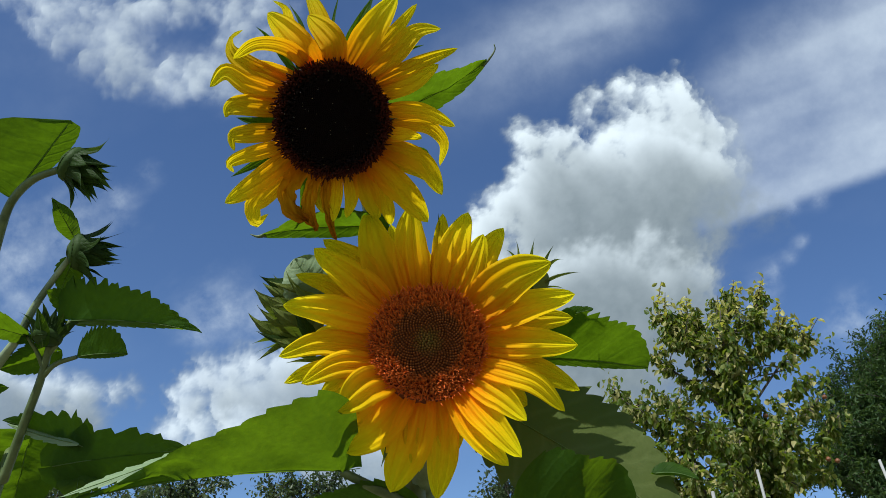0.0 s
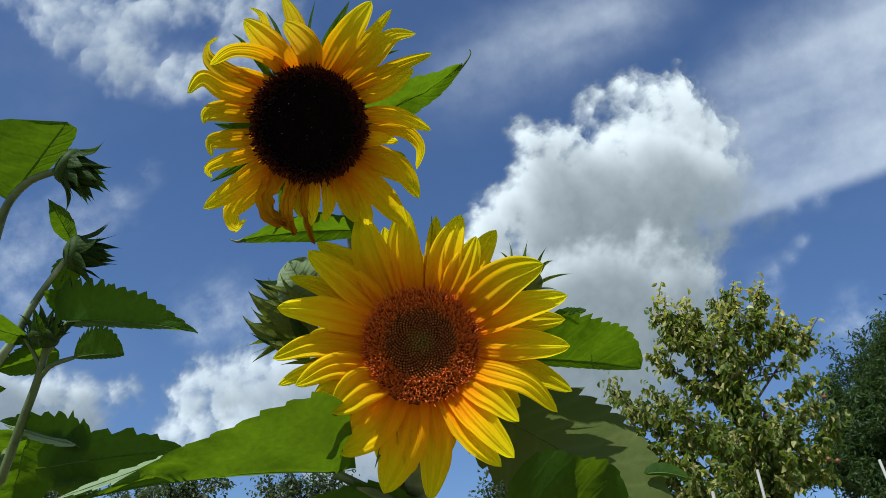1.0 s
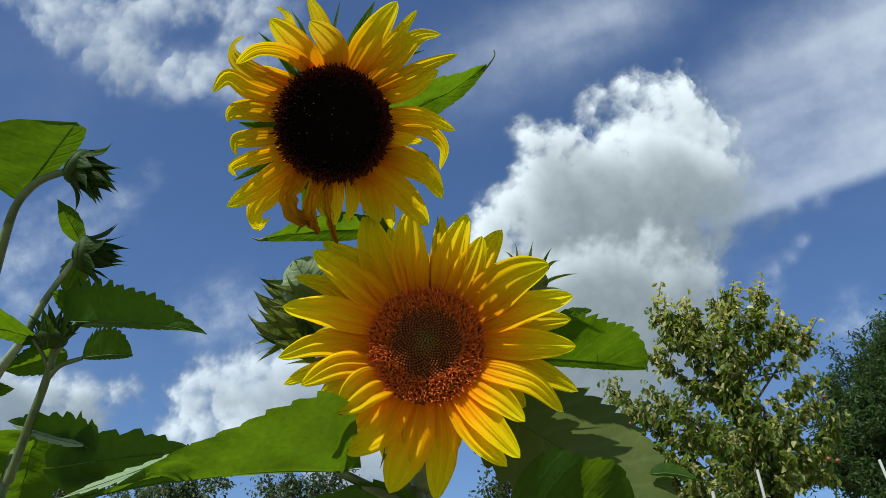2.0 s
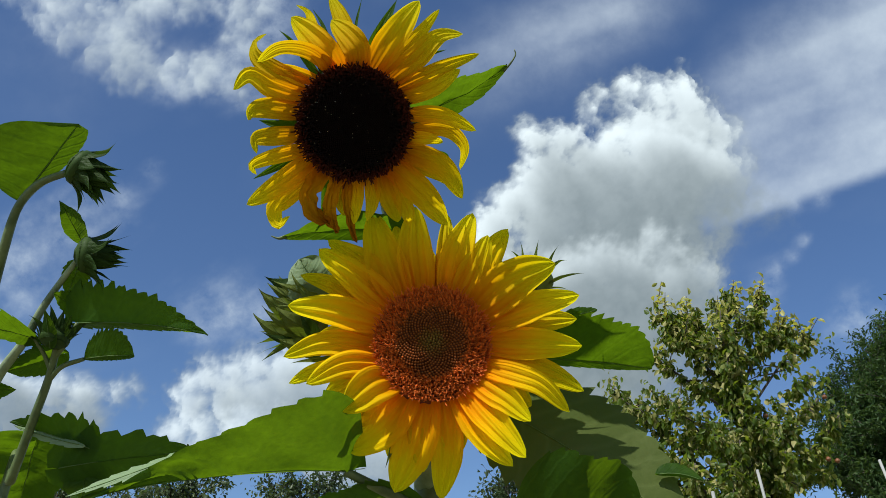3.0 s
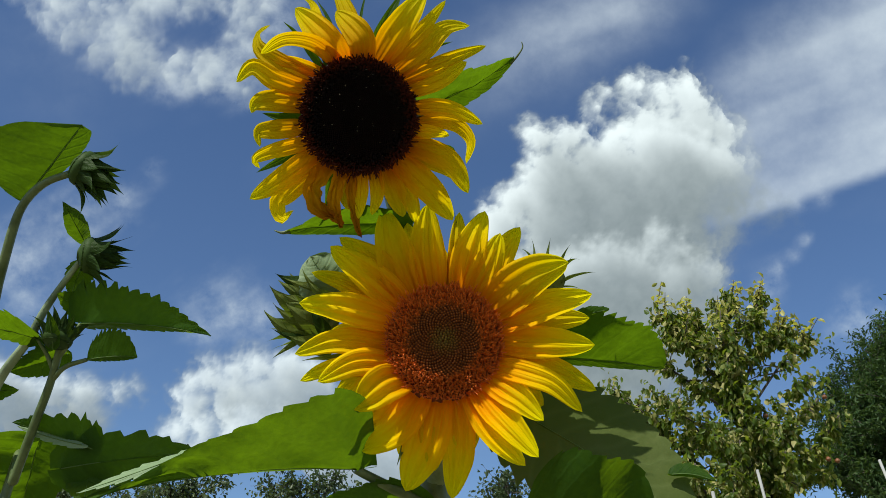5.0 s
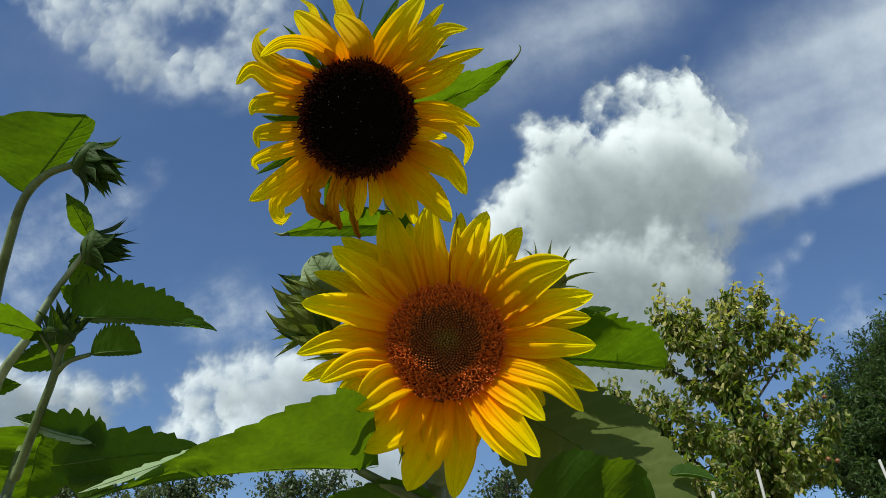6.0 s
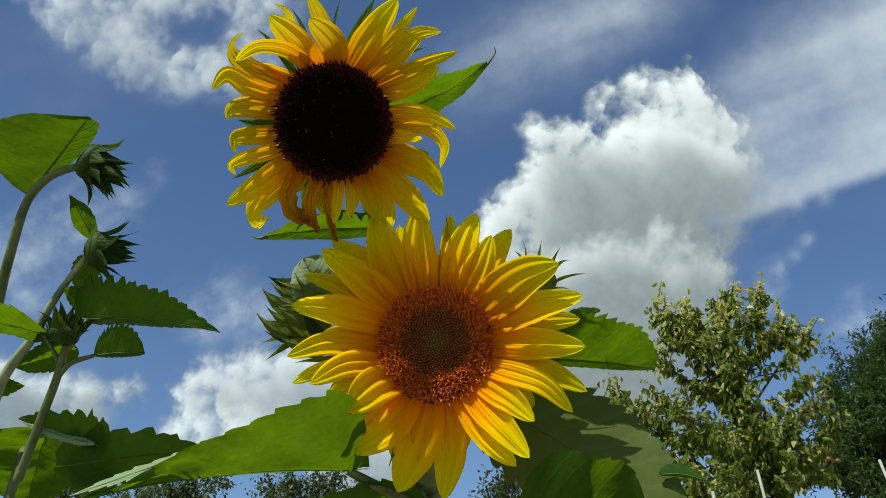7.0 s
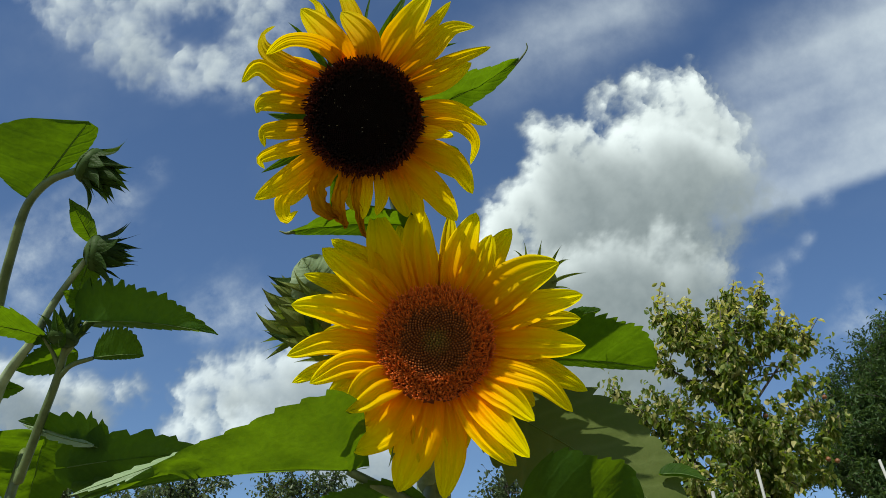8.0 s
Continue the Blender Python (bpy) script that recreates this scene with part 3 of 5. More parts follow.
def build_clouds():
    made = {}
    made["big"] = cloud_sheet("cumulus_cloud", (-56, 462, -278, 233), 2.0, 1500, towers([[
        (266, 172, 32), (243, 172, 31), (216, 183, 20), (201, 187, 16), (180, 179, 17), (167, 160, 15), (165, 145, 11), (185, 125, 17), (286, 152, 29), (205, 163, 16), (202, 133, 19), (226, 130, 40), (313, 127, 28), (333, 135, 19), (336, 104, 16), (263, 124, 46), (271, 218, 6), (296, 100, 40),
    ], [
        (105, 122, 25), (127, 122, 24), (92, 129, 16), (110, 129, 19), (142, 124, 20), (153, 108, 23), (183, 99, 33), (243, 77, 66), (183, 64, 63), (114, 74, 48), (77, 52, 31), (56, 29, 31), (143, 14, 73), (230, 14, 80), (317, 64, 56), (348, 94, 24), (359, 47, 37), (386, 37, 24), (270, -26, 60), (323, 14, 30), (50, -6, 40), (110, -52, 60),
    ], [
        (177, -23, 35), (149, -34, 40), (208, -34, 37), (240, 9, 16), (256, -6, 17), (260, -49, 44), (293, -39, 27), (296, -69, 40), (210, -86, 73), (143, -79, 66), (270, -106, 50), (90, -52, 46), (213, -145, 63), (157, -159, 53), (263, -153, 44), (137, -119, 60),
    ]], 3.1, (0.085, 0.26, 0.36)), CUMULUS, "bright white heaped cumulus cloud with grey base")
    made["high"] = cloud_sheet("ragged_cloud", (-627, -82, 120, 386), 2.6, 1500, heap([
        (-467, 283, 29), (-444, 282, 31), (-418, 277, 32), (-391, 274, 32), (-364, 277, 24), (-335, 285, 23), (-305, 286, 23), (-275, 285, 23), (-245, 282, 23), (-220, 279, 20), (-487, 294, 24), (-510, 298, 21), (-401, 256, 29), (-384, 244, 31), (-374, 229, 28), (-398, 230, 28), (-389, 212, 28), (-371, 204, 29), (-349, 208, 24), (-381, 192, 25), (-358, 188, 24), (-429, 248, 25), (-449, 241, 23), (-416, 226, 24), (-331, 193, 21), (-308, 194, 19), (-287, 192, 20), (-321, 212, 17), (-295, 213, 17), (-275, 209, 20), (-258, 242, 23), (-260, 222, 24), (-242, 229, 25), (-247, 202, 25), (-235, 249, 23), (-256, 181, 23), (-242, 176, 20), (-447, 315, 46), (-381, 315, 53), (-308, 322, 46), (-242, 319, 46),
    ], 0.72, 52, 9.4, 0.13, 0.0, sharp=1.5, most=0.70), CLOUD_SOFT, "torn white cloud with soft blue gaps")
    made["low"] = cloud_sheet("low_cloud", (-627, -16, -305, -52), 2.2, 1900, towers([[
        (-498, -172, 32), (-458, -169, 29), (-418, -167, 25), (-382, -165, 20), (-361, -167, 13), (-525, -167, 40), (-564, -172, 46), (-481, -199, 40), (-421, -195, 33),
    ], [
        (-297, -160, 23), (-276, -149, 24), (-247, -142, 25), (-216, -139, 25), (-185, -140, 31), (-292, -183, 27), (-246, -184, 37), (-205, -177, 40), (-162, -165, 46), (-309, -172, 13),
    ], [
        (-312, -215, 20), (-280, -210, 25), (-239, -215, 31), (-193, -222, 39), (-332, -232, 19), (-295, -238, 27), (-122, -233, 53), (-56, -240, 53),
    ]], 5.2, (0.55, 0.24, 0.18), melt=(900, 1000), most=0.84), CLOUD_SOFT, "low white cloud bank above the garden")

    def veil(x, y):
        # x and y in milliradians; streaks rise to the right
        u, v = x * 0.94 + y * 0.34, -x * 0.34 + y * 0.94
        n = fractal(u * 0.22, v, 46, 5, 1.3)
        m = fractal(u * 0.5, v, 150, 4, 6.3)
        low = 84 + (x - 521) * 0.33
        high = 207 + (x - 296) * 0.62
        sheet = soft(-2, 20, y - low) * soft(60, -90, y - high) * soft(243, 369, x)
        cover = sheet * np.clip(0.60 + 0.17 * n + 0.13 * m, 0, 0.9)
        band = np.exp(-((v - 186) / 48) ** 2) * soft(-60, 50, x) * soft(330, 150, x) * np.clip(0.34 + 0.2 * m + 0.12 * n, 0, 1)
        thinly = 0.05 * np.clip(m + 0.1, 0, 1)
        return np.clip(np.maximum(cover, band) + thinly, 0, 0.95), np.clip(0.62 + 0.25 * n + 0.2 * m, 0, 1)
    made["veil"] = cloud_sheet("veil_cloud", (-620, 640, -260, 420), 5.0, 2300, veil, VEIL, "thin streaked white veil cloud across blue sky")
    made["wisp"] = cloud_sheet("wisp_cloud", (-587, 608, -132, 400), 3.2, 2000, heap([
        (-507, -6, 100), (-434, 27, 73), (-378, 54, 53), (-343, 87, 33), (-255, -69, 73), (-288, -99, 53), (-494, -52, 73), (382, -42, 33), (372, -72, 46), (439, 60, 24), (410, 51, 20), (420, 9, 16), (408, -10, 17), (389, -25, 20), (475, -72, 60), (-215, -86, 46), (-390, 250, 70), (-321, 205, 46), (-440, 290, 60), (-215, 240, 66), (-215, 290, 60), (-255, 205, 56),
    ], 0.45, 90, 2.2, 0.05, 0.25, sharp=2.2, most=0.70, streaked=True), WISP, "faint white wisps of cloud in blue sky")
    # unseen glowing copies of the big heap, added round the sky as fill light
    for k, (turn, tip) in enumerate(((75, 4), (104, -8), (130, 8), (156, -6), (182, 6), (208, -8), (234, 8), (262, -5), (290, 6), (95, 24), (122, 30), (178, 30), (200, 26), (250, 30), (275, 24))):
        m = Matrix.Translation(EYE) @ pose(0, 0, 0, 0, 0, turn) @ pose(0, 0, 0, tip) @ Matrix.Translation(-EYE)
        copy_thing(made["big"], m @ made["big"].matrix_basis)["kind"] = "structure"
    return made


CLOUDS = build_clouds()


# ---- near sunflower ----
def near_sunflower():
    base = Vector((0.02, 0.777, 0.0))
    plant = thing("sunflower", base, "open golden sunflower with brown disc on leafy green stem", "sunflower", "sunflowers in the bed")
    centre = spot(-0.0179, -0.1102, 0.735)
    normal = -FORWARD * math.cos(radians(20)) + UPWARD * math.sin(radians(20))
    R = 0.0494
    head = part("flower_head", cushion(R, 0.003, 0.030), DISC_BROWN, plant, "", facing(centre - base, normal))
    part("disc_floret", florets(R * 0.97, 640, 0.008, 0.00148, 0.0050, 0.68, 3, -0.003, 0.0, 0.69), FLORETS_NEAR, head, "packed brown unopened florets in spirals")["kind"] = "stuff"
    part("open_floret", florets(R * 0.97, 3000, 0.008, 0.00082, 0.0054, 0.60, 4, 0.0, 0.64, 1.03), FLORETS_NEAR, head, "fuzzy ring of open reddish orange florets")["kind"] = "stuff"
    count = itertools.count(40)

    def ray(turn, wide, roll, points):
        k = next(count)
        add_ray(head, R * 0.88, turn, wide * 1.06, roll, points, k, PETAL_NEAR, -0.007 if k < 48 else -0.003 - 0.0012 * (k % 3), ridge=0.13, cup=0.22)
    rng = random.Random(77)
    for k in range(14):
        a = radians(360 * k / 14 + rng.uniform(-8, 8))
        far = rng.uniform(9.2, 10.6)
        add_ray(head, R * 0.92, math.degrees(a), 3.4, 0, [(7.6 * math.cos(a), 7.6 * math.sin(a), -1.2), (far * math.cos(a), far * math.sin(a), -1.8)], 80 + k, PETAL_NEAR, -0.011)
    # petals, those behind first
    ray(-154, 2.0, 0, [(-9.6, -2.3, -0.5), (-12.3, -3.4, -0.6)])
    ray(158, 2.1, 0, [(-8.2, 5.1, -0.9), (-12.0, 6.6, -1.2)])
    ray(118, 2.0, 0, [(-3.1, 9.6, -0.9), (-3.5, 11.5, -1.3)])
    ray(75, 2.0, 0, [(1.2, 9.6, -0.9), (1.3, 12.6, -1.3)])
    ray(51, 2.8, 10, [(5.3, 8.6, -0.6), (6.9, 11.2, -1.4)])
    ray(15, 2.7, 0, [(9.8, 2.2, -0.7), (12.8, 2.5, -1.0)])
    ray(-121, 3.2, 0, [(-5.4, -5.4, -1.2), (-7.7, -6.5, -2.6)])
    ray(-101, 2.4, 0, [(-1.0, -7.7, -0.8), (-0.7, -10.6, -2.4)])
    ray(127, 3.7, 0, [(-4.5, 8.0, 0.5), (-5.5, 11.9, 1.0)])
    ray(103, 3.4, 0, [(-1.6, 8.5, 0.6), (-1.6, 12.4, 1.0)])
    ray(72, 3.2, -12, [(2.3, 8.5, 0.4), (3.6, 12.1, 0.2)])
    ray(59, 2.9, -10, [(3.9, 7.1, 0.7), (4.9, 9.7, 0.9)])
    ray(37, 4.1, 8, [(7.3, 5.5, 1.3), (10.7, 6.7, 1.9)])
    ray(21, 3.1, -12, [(8.2, 3.0, 0.5), (12.9, 4.3, 0.3)])
    ray(1, 3.1, -8, [(9.1, -0.1, 0.3), (13.0, -0.1, -0.3)])
    ray(-16, 2.5, 0, [(9.3, -2.3, -0.2), (13.0, -4.0, -0.6)])
    ray(-25, 2.2, 0, [(7.0, -3.2, 2.0), (9.1, -4.2, 2.6), (11.3, -6.2, 1.9)])
    ray(-41, 2.6, 0, [(6.0, -5.0, 1.7), (8.1, -7.0, 2.2)])
    ray(-55, 2.8, 0, [(5.3, -7.2, 1.6), (7.6, -9.9, 2.2)])
    ray(-63, 2.6, 0, [(4.3, -8.0, 1.0), (6.6, -10.5, 1.5)])
    ray(-79, 3.0, 0, [(1.3, -8.6, -1.0), (0.8, -12.8, -3.6)])
    ray(-96, 3.9, 0, [(-1.6, -8.7, -0.9), (-3.2, -12.2, -3.6)])
    ray(-115, 3.9, 0, [(-4.0, -6.8, -0.6), (-7.2, -8.9, -2.8)])
    ray(-136, 3.7, 24, [(-5.0, -4.1, 1.6), (-7.4, -6.1, 1.2)])
    ray(-156, 2.5, 10, [(-7.5, -2.1, 1.0), (-10.6, -3.7, 0.7)])
    ray(-175, 2.5, 8, [(-9.1, -0.1, 0.4), (-12.8, -1.2, 0.0)])
    ray(156, 3.2, 0, [(-8.7, 2.8, 0.8), (-12.6, 3.2, 0.6)])
    ray(137, 3.2, 0, [(-6.7, 5.8, 0.6), (-10.2, 8.5, 0.5)])
    ray(127, 2.7, 0, [(-5.9, 7.1, 0.1), (-9.6, 9.8, -0.7)])
    bract_ring(head, R * 0.9, 13, 0.034, 0.013, -25, -20, 11, -0.016)
    for k, (a, reach) in enumerate(((194, 7.6), (186, 8.0), (248, 6.6), (84, 8.2), (20, 8.4))):
        part("bract", petal_sheet(reach / 100, 0.011, -4, 6, 0.4, 20, 260 + k, 1.0, 0.0006, 0.05, 1.2, 1.0), BRACT_FRESH, head, "", pose(0, 0, -0.012, 0, 0, a) @ pose(R * 0.9, 0, 0))
    stem_top = centre - normal * 0.03
    part("stem", tube([base - base, Vector((0.0, 0.0, 0.7)), spot(-0.0212, -0.3446, 0.772) - base, spot(-0.0239, -0.2716, 0.779) - base, spot(-0.0212, -0.1853, 0.782) - base, stem_top - base], 0.015, 0.0085, 12, 8, 1.0, 0.10), STEM_PALE, plant)
    def D(dx, dy, dd):
        return Vector((1, 0, 0)) * (dx * 0.735 / 1506) - UPWARD * (dy * 0.735 / 1506) + FORWARD * dd
    # long blade to the side, lit through from above
    add_leaf(plant, spot(-0.1202, -0.2610, 0.737), spot(-0.4794, -0.3081, 0.630), D(6, -150, -0.044), D(0, 10, 0.012), D(-2, -20, 0), [spot(-0.0212, -0.3081, 0.772), spot(-0.0558, -0.2915, 0.758), spot(-0.0890, -0.2769, 0.743)], seed=1, teeth=12, jag=0.06, point=2.2, rise=0.24, lobes=0.085, crumple=0.8, stalk_r=0.0062, label="broad bright green leaf lit through by sun")
    add_leaf(plant, spot(-0.2915, -0.2331, 0.688), spot(-0.4508, -0.2915, 0.638), D(1, -5, 0.008), D(0, 5, -0.004), D(0, 2, 0), seed=9, teeth=7, jag=0.6, rise=0.35, point=0.6, material=LEAF_PALE, label="pale folded edge of the broad leaf")
    # broad leaf below, upper face to the sun
    add_leaf(plant, spot(0.0637, -0.1886, 0.772), spot(0.2862, -0.3347, 0.693), D(92, -62, 0.05), D(-70, 70, -0.02), D(10, -6, 0), [spot(-0.0212, -0.2517, 0.779), spot(0.0239, -0.2118, 0.777)], seed=2, teeth=12, crumple=0.6, wave=0.03, material=LEAF_DULL, label="broad dull green leaf half in shade")
    add_leaf(plant, spot(0.0790, -0.3101, 0.701), spot(0.2244, -0.3081, 0.672), D(24, -104, -0.016), D(0, 20, 0.006), D(0, -6, 0), [spot(-0.0212, -0.3247, 0.774), spot(0.0305, -0.3247, 0.735)], seed=3, teeth=8, jag=0.07, rise=0.28, point=0.55, lobes=0.03, wave=0.12, crumple=0.5, label="dark green leaf in shade under the flower")
    add_leaf(plant, spot(0.0936, -0.1288, 0.814), spot(0.2410, -0.1400, 0.798), D(30, -92, -0.04), D(4, 14, 0.002), D(0, -6, 0), [spot(-0.0193, -0.1720, 0.782), spot(0.0438, -0.1421, 0.809)], seed=4, teeth=12, crumple=0.4, jag=0.12, rise=0.40, point=0.66, material=LEAF_YOUNG, label="bright green leaf lit through by sun")
    add_leaf(plant, spot(-0.0325, -0.3081, 0.772), spot(-0.1587, -0.3048, 0.735), D(0, -52, -0.02), D(0, 50, 0.02), D(0, -12, 0), seed=5, teeth=8)
    add_leaf(plant, spot(-0.1295, -0.0657, 0.806), spot(-0.1746, -0.0113, 0.794), D(46, -26, 0.016), D(-40, 40, -0.008), D(0, 0, -0.010), seed=6, teeth=7, crumple=1.0, wave=0.12, jag=0.12, rise=0.5, point=0.5, material=LEAF_PALE, label="pale grey-green young leaf beside the bud")
    # small added leaf, stands in for a ragged shadow on the long blade
    add_leaf(plant, spot(-0.1275, -0.1653, 0.761), spot(-0.1408, -0.2171, 0.751), D(18, 0, 0.0), D(-18, 0, 0.0), seed=7, teeth=6, jag=0.3)
    add_leaf(plant, spot(0.2497, -0.2636, 0.724), spot(0.3015, -0.2716, 0.714), D(8, -12, 0.01), D(0, 8, 0.006), D(0, -6, 0), seed=10, teeth=5, jag=0.1, rise=0.4, label="small dull green leaf with a curled pale rim")
    add_leaf(plant, spot(0.1368, -0.0790, 0.814), spot(0.1766, -0.0710, 0.803), D(5, -14, 0.0), D(0, 14, 0.01), seed=8, teeth=5)
    add_bud(plant, spot(-0.1680, -0.0843, 0.812), (-0.86, -0.25, 0.35), 0.0270, [spot(-0.0212, -0.2118, 0.782), spot(-0.0890, -0.1321, 0.814)], 5, 1.0, 0.62, BRACT_FRESH, True)
    # long outer bracts of that bud: root, bend, tip, half width and distance
    for k, (root, bend, tip, half, d) in enumerate((
            ((-0.1633, -0.0657), (-0.1932, -0.0538), (-0.2118, -0.0392), 0.0079, 0.792),
            ((-0.1587, -0.0525), (-0.1833, -0.0471), (-0.2039, -0.0372), 0.0063, 0.789),
            ((-0.1633, -0.0923), (-0.1946, -0.0870), (-0.2185, -0.0657), 0.0079, 0.782),
            ((-0.1633, -0.0471), (-0.1932, -0.0425), (-0.2158, -0.0312), 0.0089, 0.795),
            ((-0.1799, -0.0803), (-0.2065, -0.0631), (-0.2224, -0.0458), 0.0084, 0.790),
            ((-0.1614, -0.0691), (-0.1899, -0.0644), (-0.2092, -0.0538), 0.0079, 0.788),
            ((-0.1733, -0.1056), (-0.2078, -0.0956), (-0.2284, -0.0750), 0.0089, 0.784),
            ((-0.1560, -0.0976), (-0.1853, -0.0830), (-0.2025, -0.0664), 0.0100, 0.776),
            ((-0.1799, -0.1096), (-0.1999, -0.1056), (-0.2198, -0.0963), 0.0042, 0.780),
            ((-0.1866, -0.1096), (-0.2032, -0.1202), (-0.2191, -0.1321), 0.0026, 0.786),
            ((-0.1614, -0.0790), (-0.1799, -0.0691), (-0.2012, -0.0657), 0.0037, 0.772),
            ((-0.1667, -0.0525), (-0.1879, -0.0425), (-0.1992, -0.0299), 0.0042, 0.800),
            ((-0.1587, -0.0591), (-0.1760, -0.0425), (-0.1839, -0.0259), 0.0031, 0.784),
            ((-0.1534, -0.1056), (-0.1667, -0.0857), (-0.1746, -0.0710), 0.0063, 0.770),
            ((-0.1467, -0.1202), (-0.1799, -0.1135), (-0.2012, -0.1042), 0.0094, 0.776),
            ((-0.1494, -0.0591), (-0.1667, -0.0525), (-0.1773, -0.0392), 0.0047, 0.778))):
        a, m, b = spot(*root, d) - base, spot(*bend, d - 0.010) - base, spot(*tip, d - 0.004) - base
        side = (b - a).cross(FORWARD).normalized() * half
        sheet = leaf_sheet(a, b, side + FORWARD * half * 0.6, FORWARD * half * 0.5 - side, (m - (a + b) / 2) * 0.9, teeth=4, jag=0.03, wave=0.10, seed=300 + k, lobes=0.0, point=1.45, rise=0.35, crumple=0.8)
        part("bract", sheet, BRACT if k % 5 == 3 else BRACT_FRESH, plant, "slender hairy green bract of the bud")
    add_bud(plant, spot(0.1036, -0.0325, 0.830), (0.25, 0.35, 0.90), 0.0185, [spot(-0.0212, -0.1985, 0.782), spot(0.0438, -0.1056, 0.83)], 6, 0.95, 0.20, BRACT_FRESH)
    return plant


# ---- tall sunflower ----
def tall_sunflower():
    base = Vector((-0.018, 0.846, 0.0))
    plant = thing("sunflower", base, "taller sunflower with black seed disc and curled fading petals", "sunflower", "sunflowers in the bed")
    centre = spot(-0.1301, 0.1514, 0.720)
    normal = -FORWARD * math.cos(radians(14)) - UPWARD * math.sin(radians(14))
    R = 0.0472
    head = part("flower_head", cushion(R, 0.0072, 0.029), DISC_DARK, plant, "", facing(centre - base, normal))
    part("disc_floret", florets(R * 1.03, 2600, 0.0117, 0.00117, 0.0042, 0.62, 8, 0.0), FLORETS_HIGH, head, "packed blackish ripe florets")["kind"] = "stuff"
    part("rim_floret", florets(R * 0.98, 520, 0.0117, 0.00105, 0.0058, 0.62, 9, 0.0, 0.90, 1.04), FLORETS_HIGH, head, "fuzzy dark red-brown florets round the rim")["kind"] = "stuff"
    # pale specks of pollen caught on the dark disc
    rng = random.Random(55)
    verts, faces = [], []
    for _ in range(46):
        r, a = R * math.sqrt(rng.uniform(0, 0.85)), rng.uniform(0, 6.283)
        o = Vector((r * math.cos(a), r * math.sin(a), 0.0117 * (1 - (r / R) ** 2) + 0.0046))
        n, d = len(verts), rng.uniform(0.00025, 0.00060)
        verts += [o + Vector(v) * d for v in ((1, 0, 0), (-1, 0, 0), (0, 1, 0), (0, -1, 0), (0, 0, 1), (0, 0, -1))]
        faces += [(n + i, n + j, n + k) for i in (0, 1) for j in (2, 3) for k in (4, 5)]
    part("pollen", (verts, faces), POLLEN, head, "pale pollen specks")["kind"] = "stuff"
    count = itertools.count(140)

    def ray(turn, wide, roll, points):
        k = next(count)
        add_ray(head, R * 0.95, turn, wide, roll, points, k, PETAL_HIGH, -0.006 if k < 148 else -0.001 - 0.0012 * (k % 3), ridge=0.08, root=0.7)

    def dry(turn, wide, roll, points):
        add_ray(head, R * 0.95, turn, wide, roll, points, next(count), PETAL_DRY, 0.001, label="withered brown petal", cup=0.9, ridge=0.2, ragged=0.25, blunt=0.35, root=0.9)

    def sepal(turn, wide, roll, points):
        add_ray(head, R * 0.92, turn, wide, roll, points, next(count), LEAF_YOUNG, -0.010, "bract", cup=0.4, ridge=0.05, blunt=1.0, root=0.9)
    # petals, those behind first
    ray(113, 1.1, 20, [(-3.5, 7.6, -2.4), (-4.3, 9.2, -4.0), (-5.4, 9.9, -4.2)])
    ray(95, 1.8, 0, [(-0.9, 7.8, -2.2), (-2.5, 10.8, -5.0)])
    ray(62, 1.4, 0, [(5.0, 6.9, -0.7), (7.2, 9.5, -1.0)])
    ray(-129, 1.9, 0, [(-6.1, -6.5, -0.4), (-7.2, -7.5, -0.2), (-6.7, -8.8, 0.4), (-5.6, -7.9, 1.0)])
    ray(-36, 1.6, 0, [(7.0, -4.2, -0.4), (8.4, -5.4, -0.8)])
    ray(-57, 1.8, 0, [(4.3, -7.4, -1.2), (4.7, -9.6, -2.4)])
    ray(-102, 1.2, 0, [(-1.4, -6.7, -0.3), (-1.0, -8.0, 0.2)])
    ray(132, 1.6, 0, [(-5.3, 4.2, -0.3), (-7.0, 4.7, -1.0)])
    ray(140, 1.9, -15, [(-6.5, 4.3, -0.5), (-8.5, 5.5, -1.4), (-8.7, 6.7, -2.2), (-7.6, 7.4, -2.0)])
    ray(106, 2.6, 0, [(-2.4, 6.3, 0.6), (-5.4, 8.8, -1.8)])
    ray(110, 1.6, -25, [(-3.4, 6.0, 0.9), (-5.8, 6.3, 1.2), (-8.0, 5.1, 0.3)])
    ray(153, 2.0, -15, [(-6.9, 3.0, 0.2), (-8.9, 4.0, -0.6), (-10.5, 2.7, -1.2)])
    ray(168, 2.0, 0, [(-7.3, 1.3, 0.2), (-8.9, 0.9, -0.8), (-9.4, 0.1, -1.4)])
    ray(-168, 1.8, 0, [(-7.1, -1.1, 0.3), (-8.6, -1.5, -0.4), (-8.6, -2.7, -0.6)])
    ray(-152, 1.5, 0, [(-7.2, -2.9, 0.4), (-8.9, -3.7, 0.0), (-8.6, -4.5, -0.2)])
    ray(-138, 2.3, 10, [(-6.4, -5.2, 0.5), (-9.5, -7.1, 0.2)])
    ray(-87, 1.3, 0, [(0.1, -6.9, 0.2), (-0.1, -8.6, 0.9)])
    ray(-74, 1.4, 0, [(1.5, -6.6, 0.2), (1.1, -8.2, 1.2)])
    ray(-62, 2.1, 0, [(3.0, -6.5, -0.4), (3.6, -8.9, -1.6)])
    ray(-48, 2.7, 0, [(6.0, -6.3, -0.6), (8.0, -9.3, -2.2)])
    ray(-29, 2.3, -10, [(7.5, -3.5, 0.3), (9.3, -6.4, 0.1)])
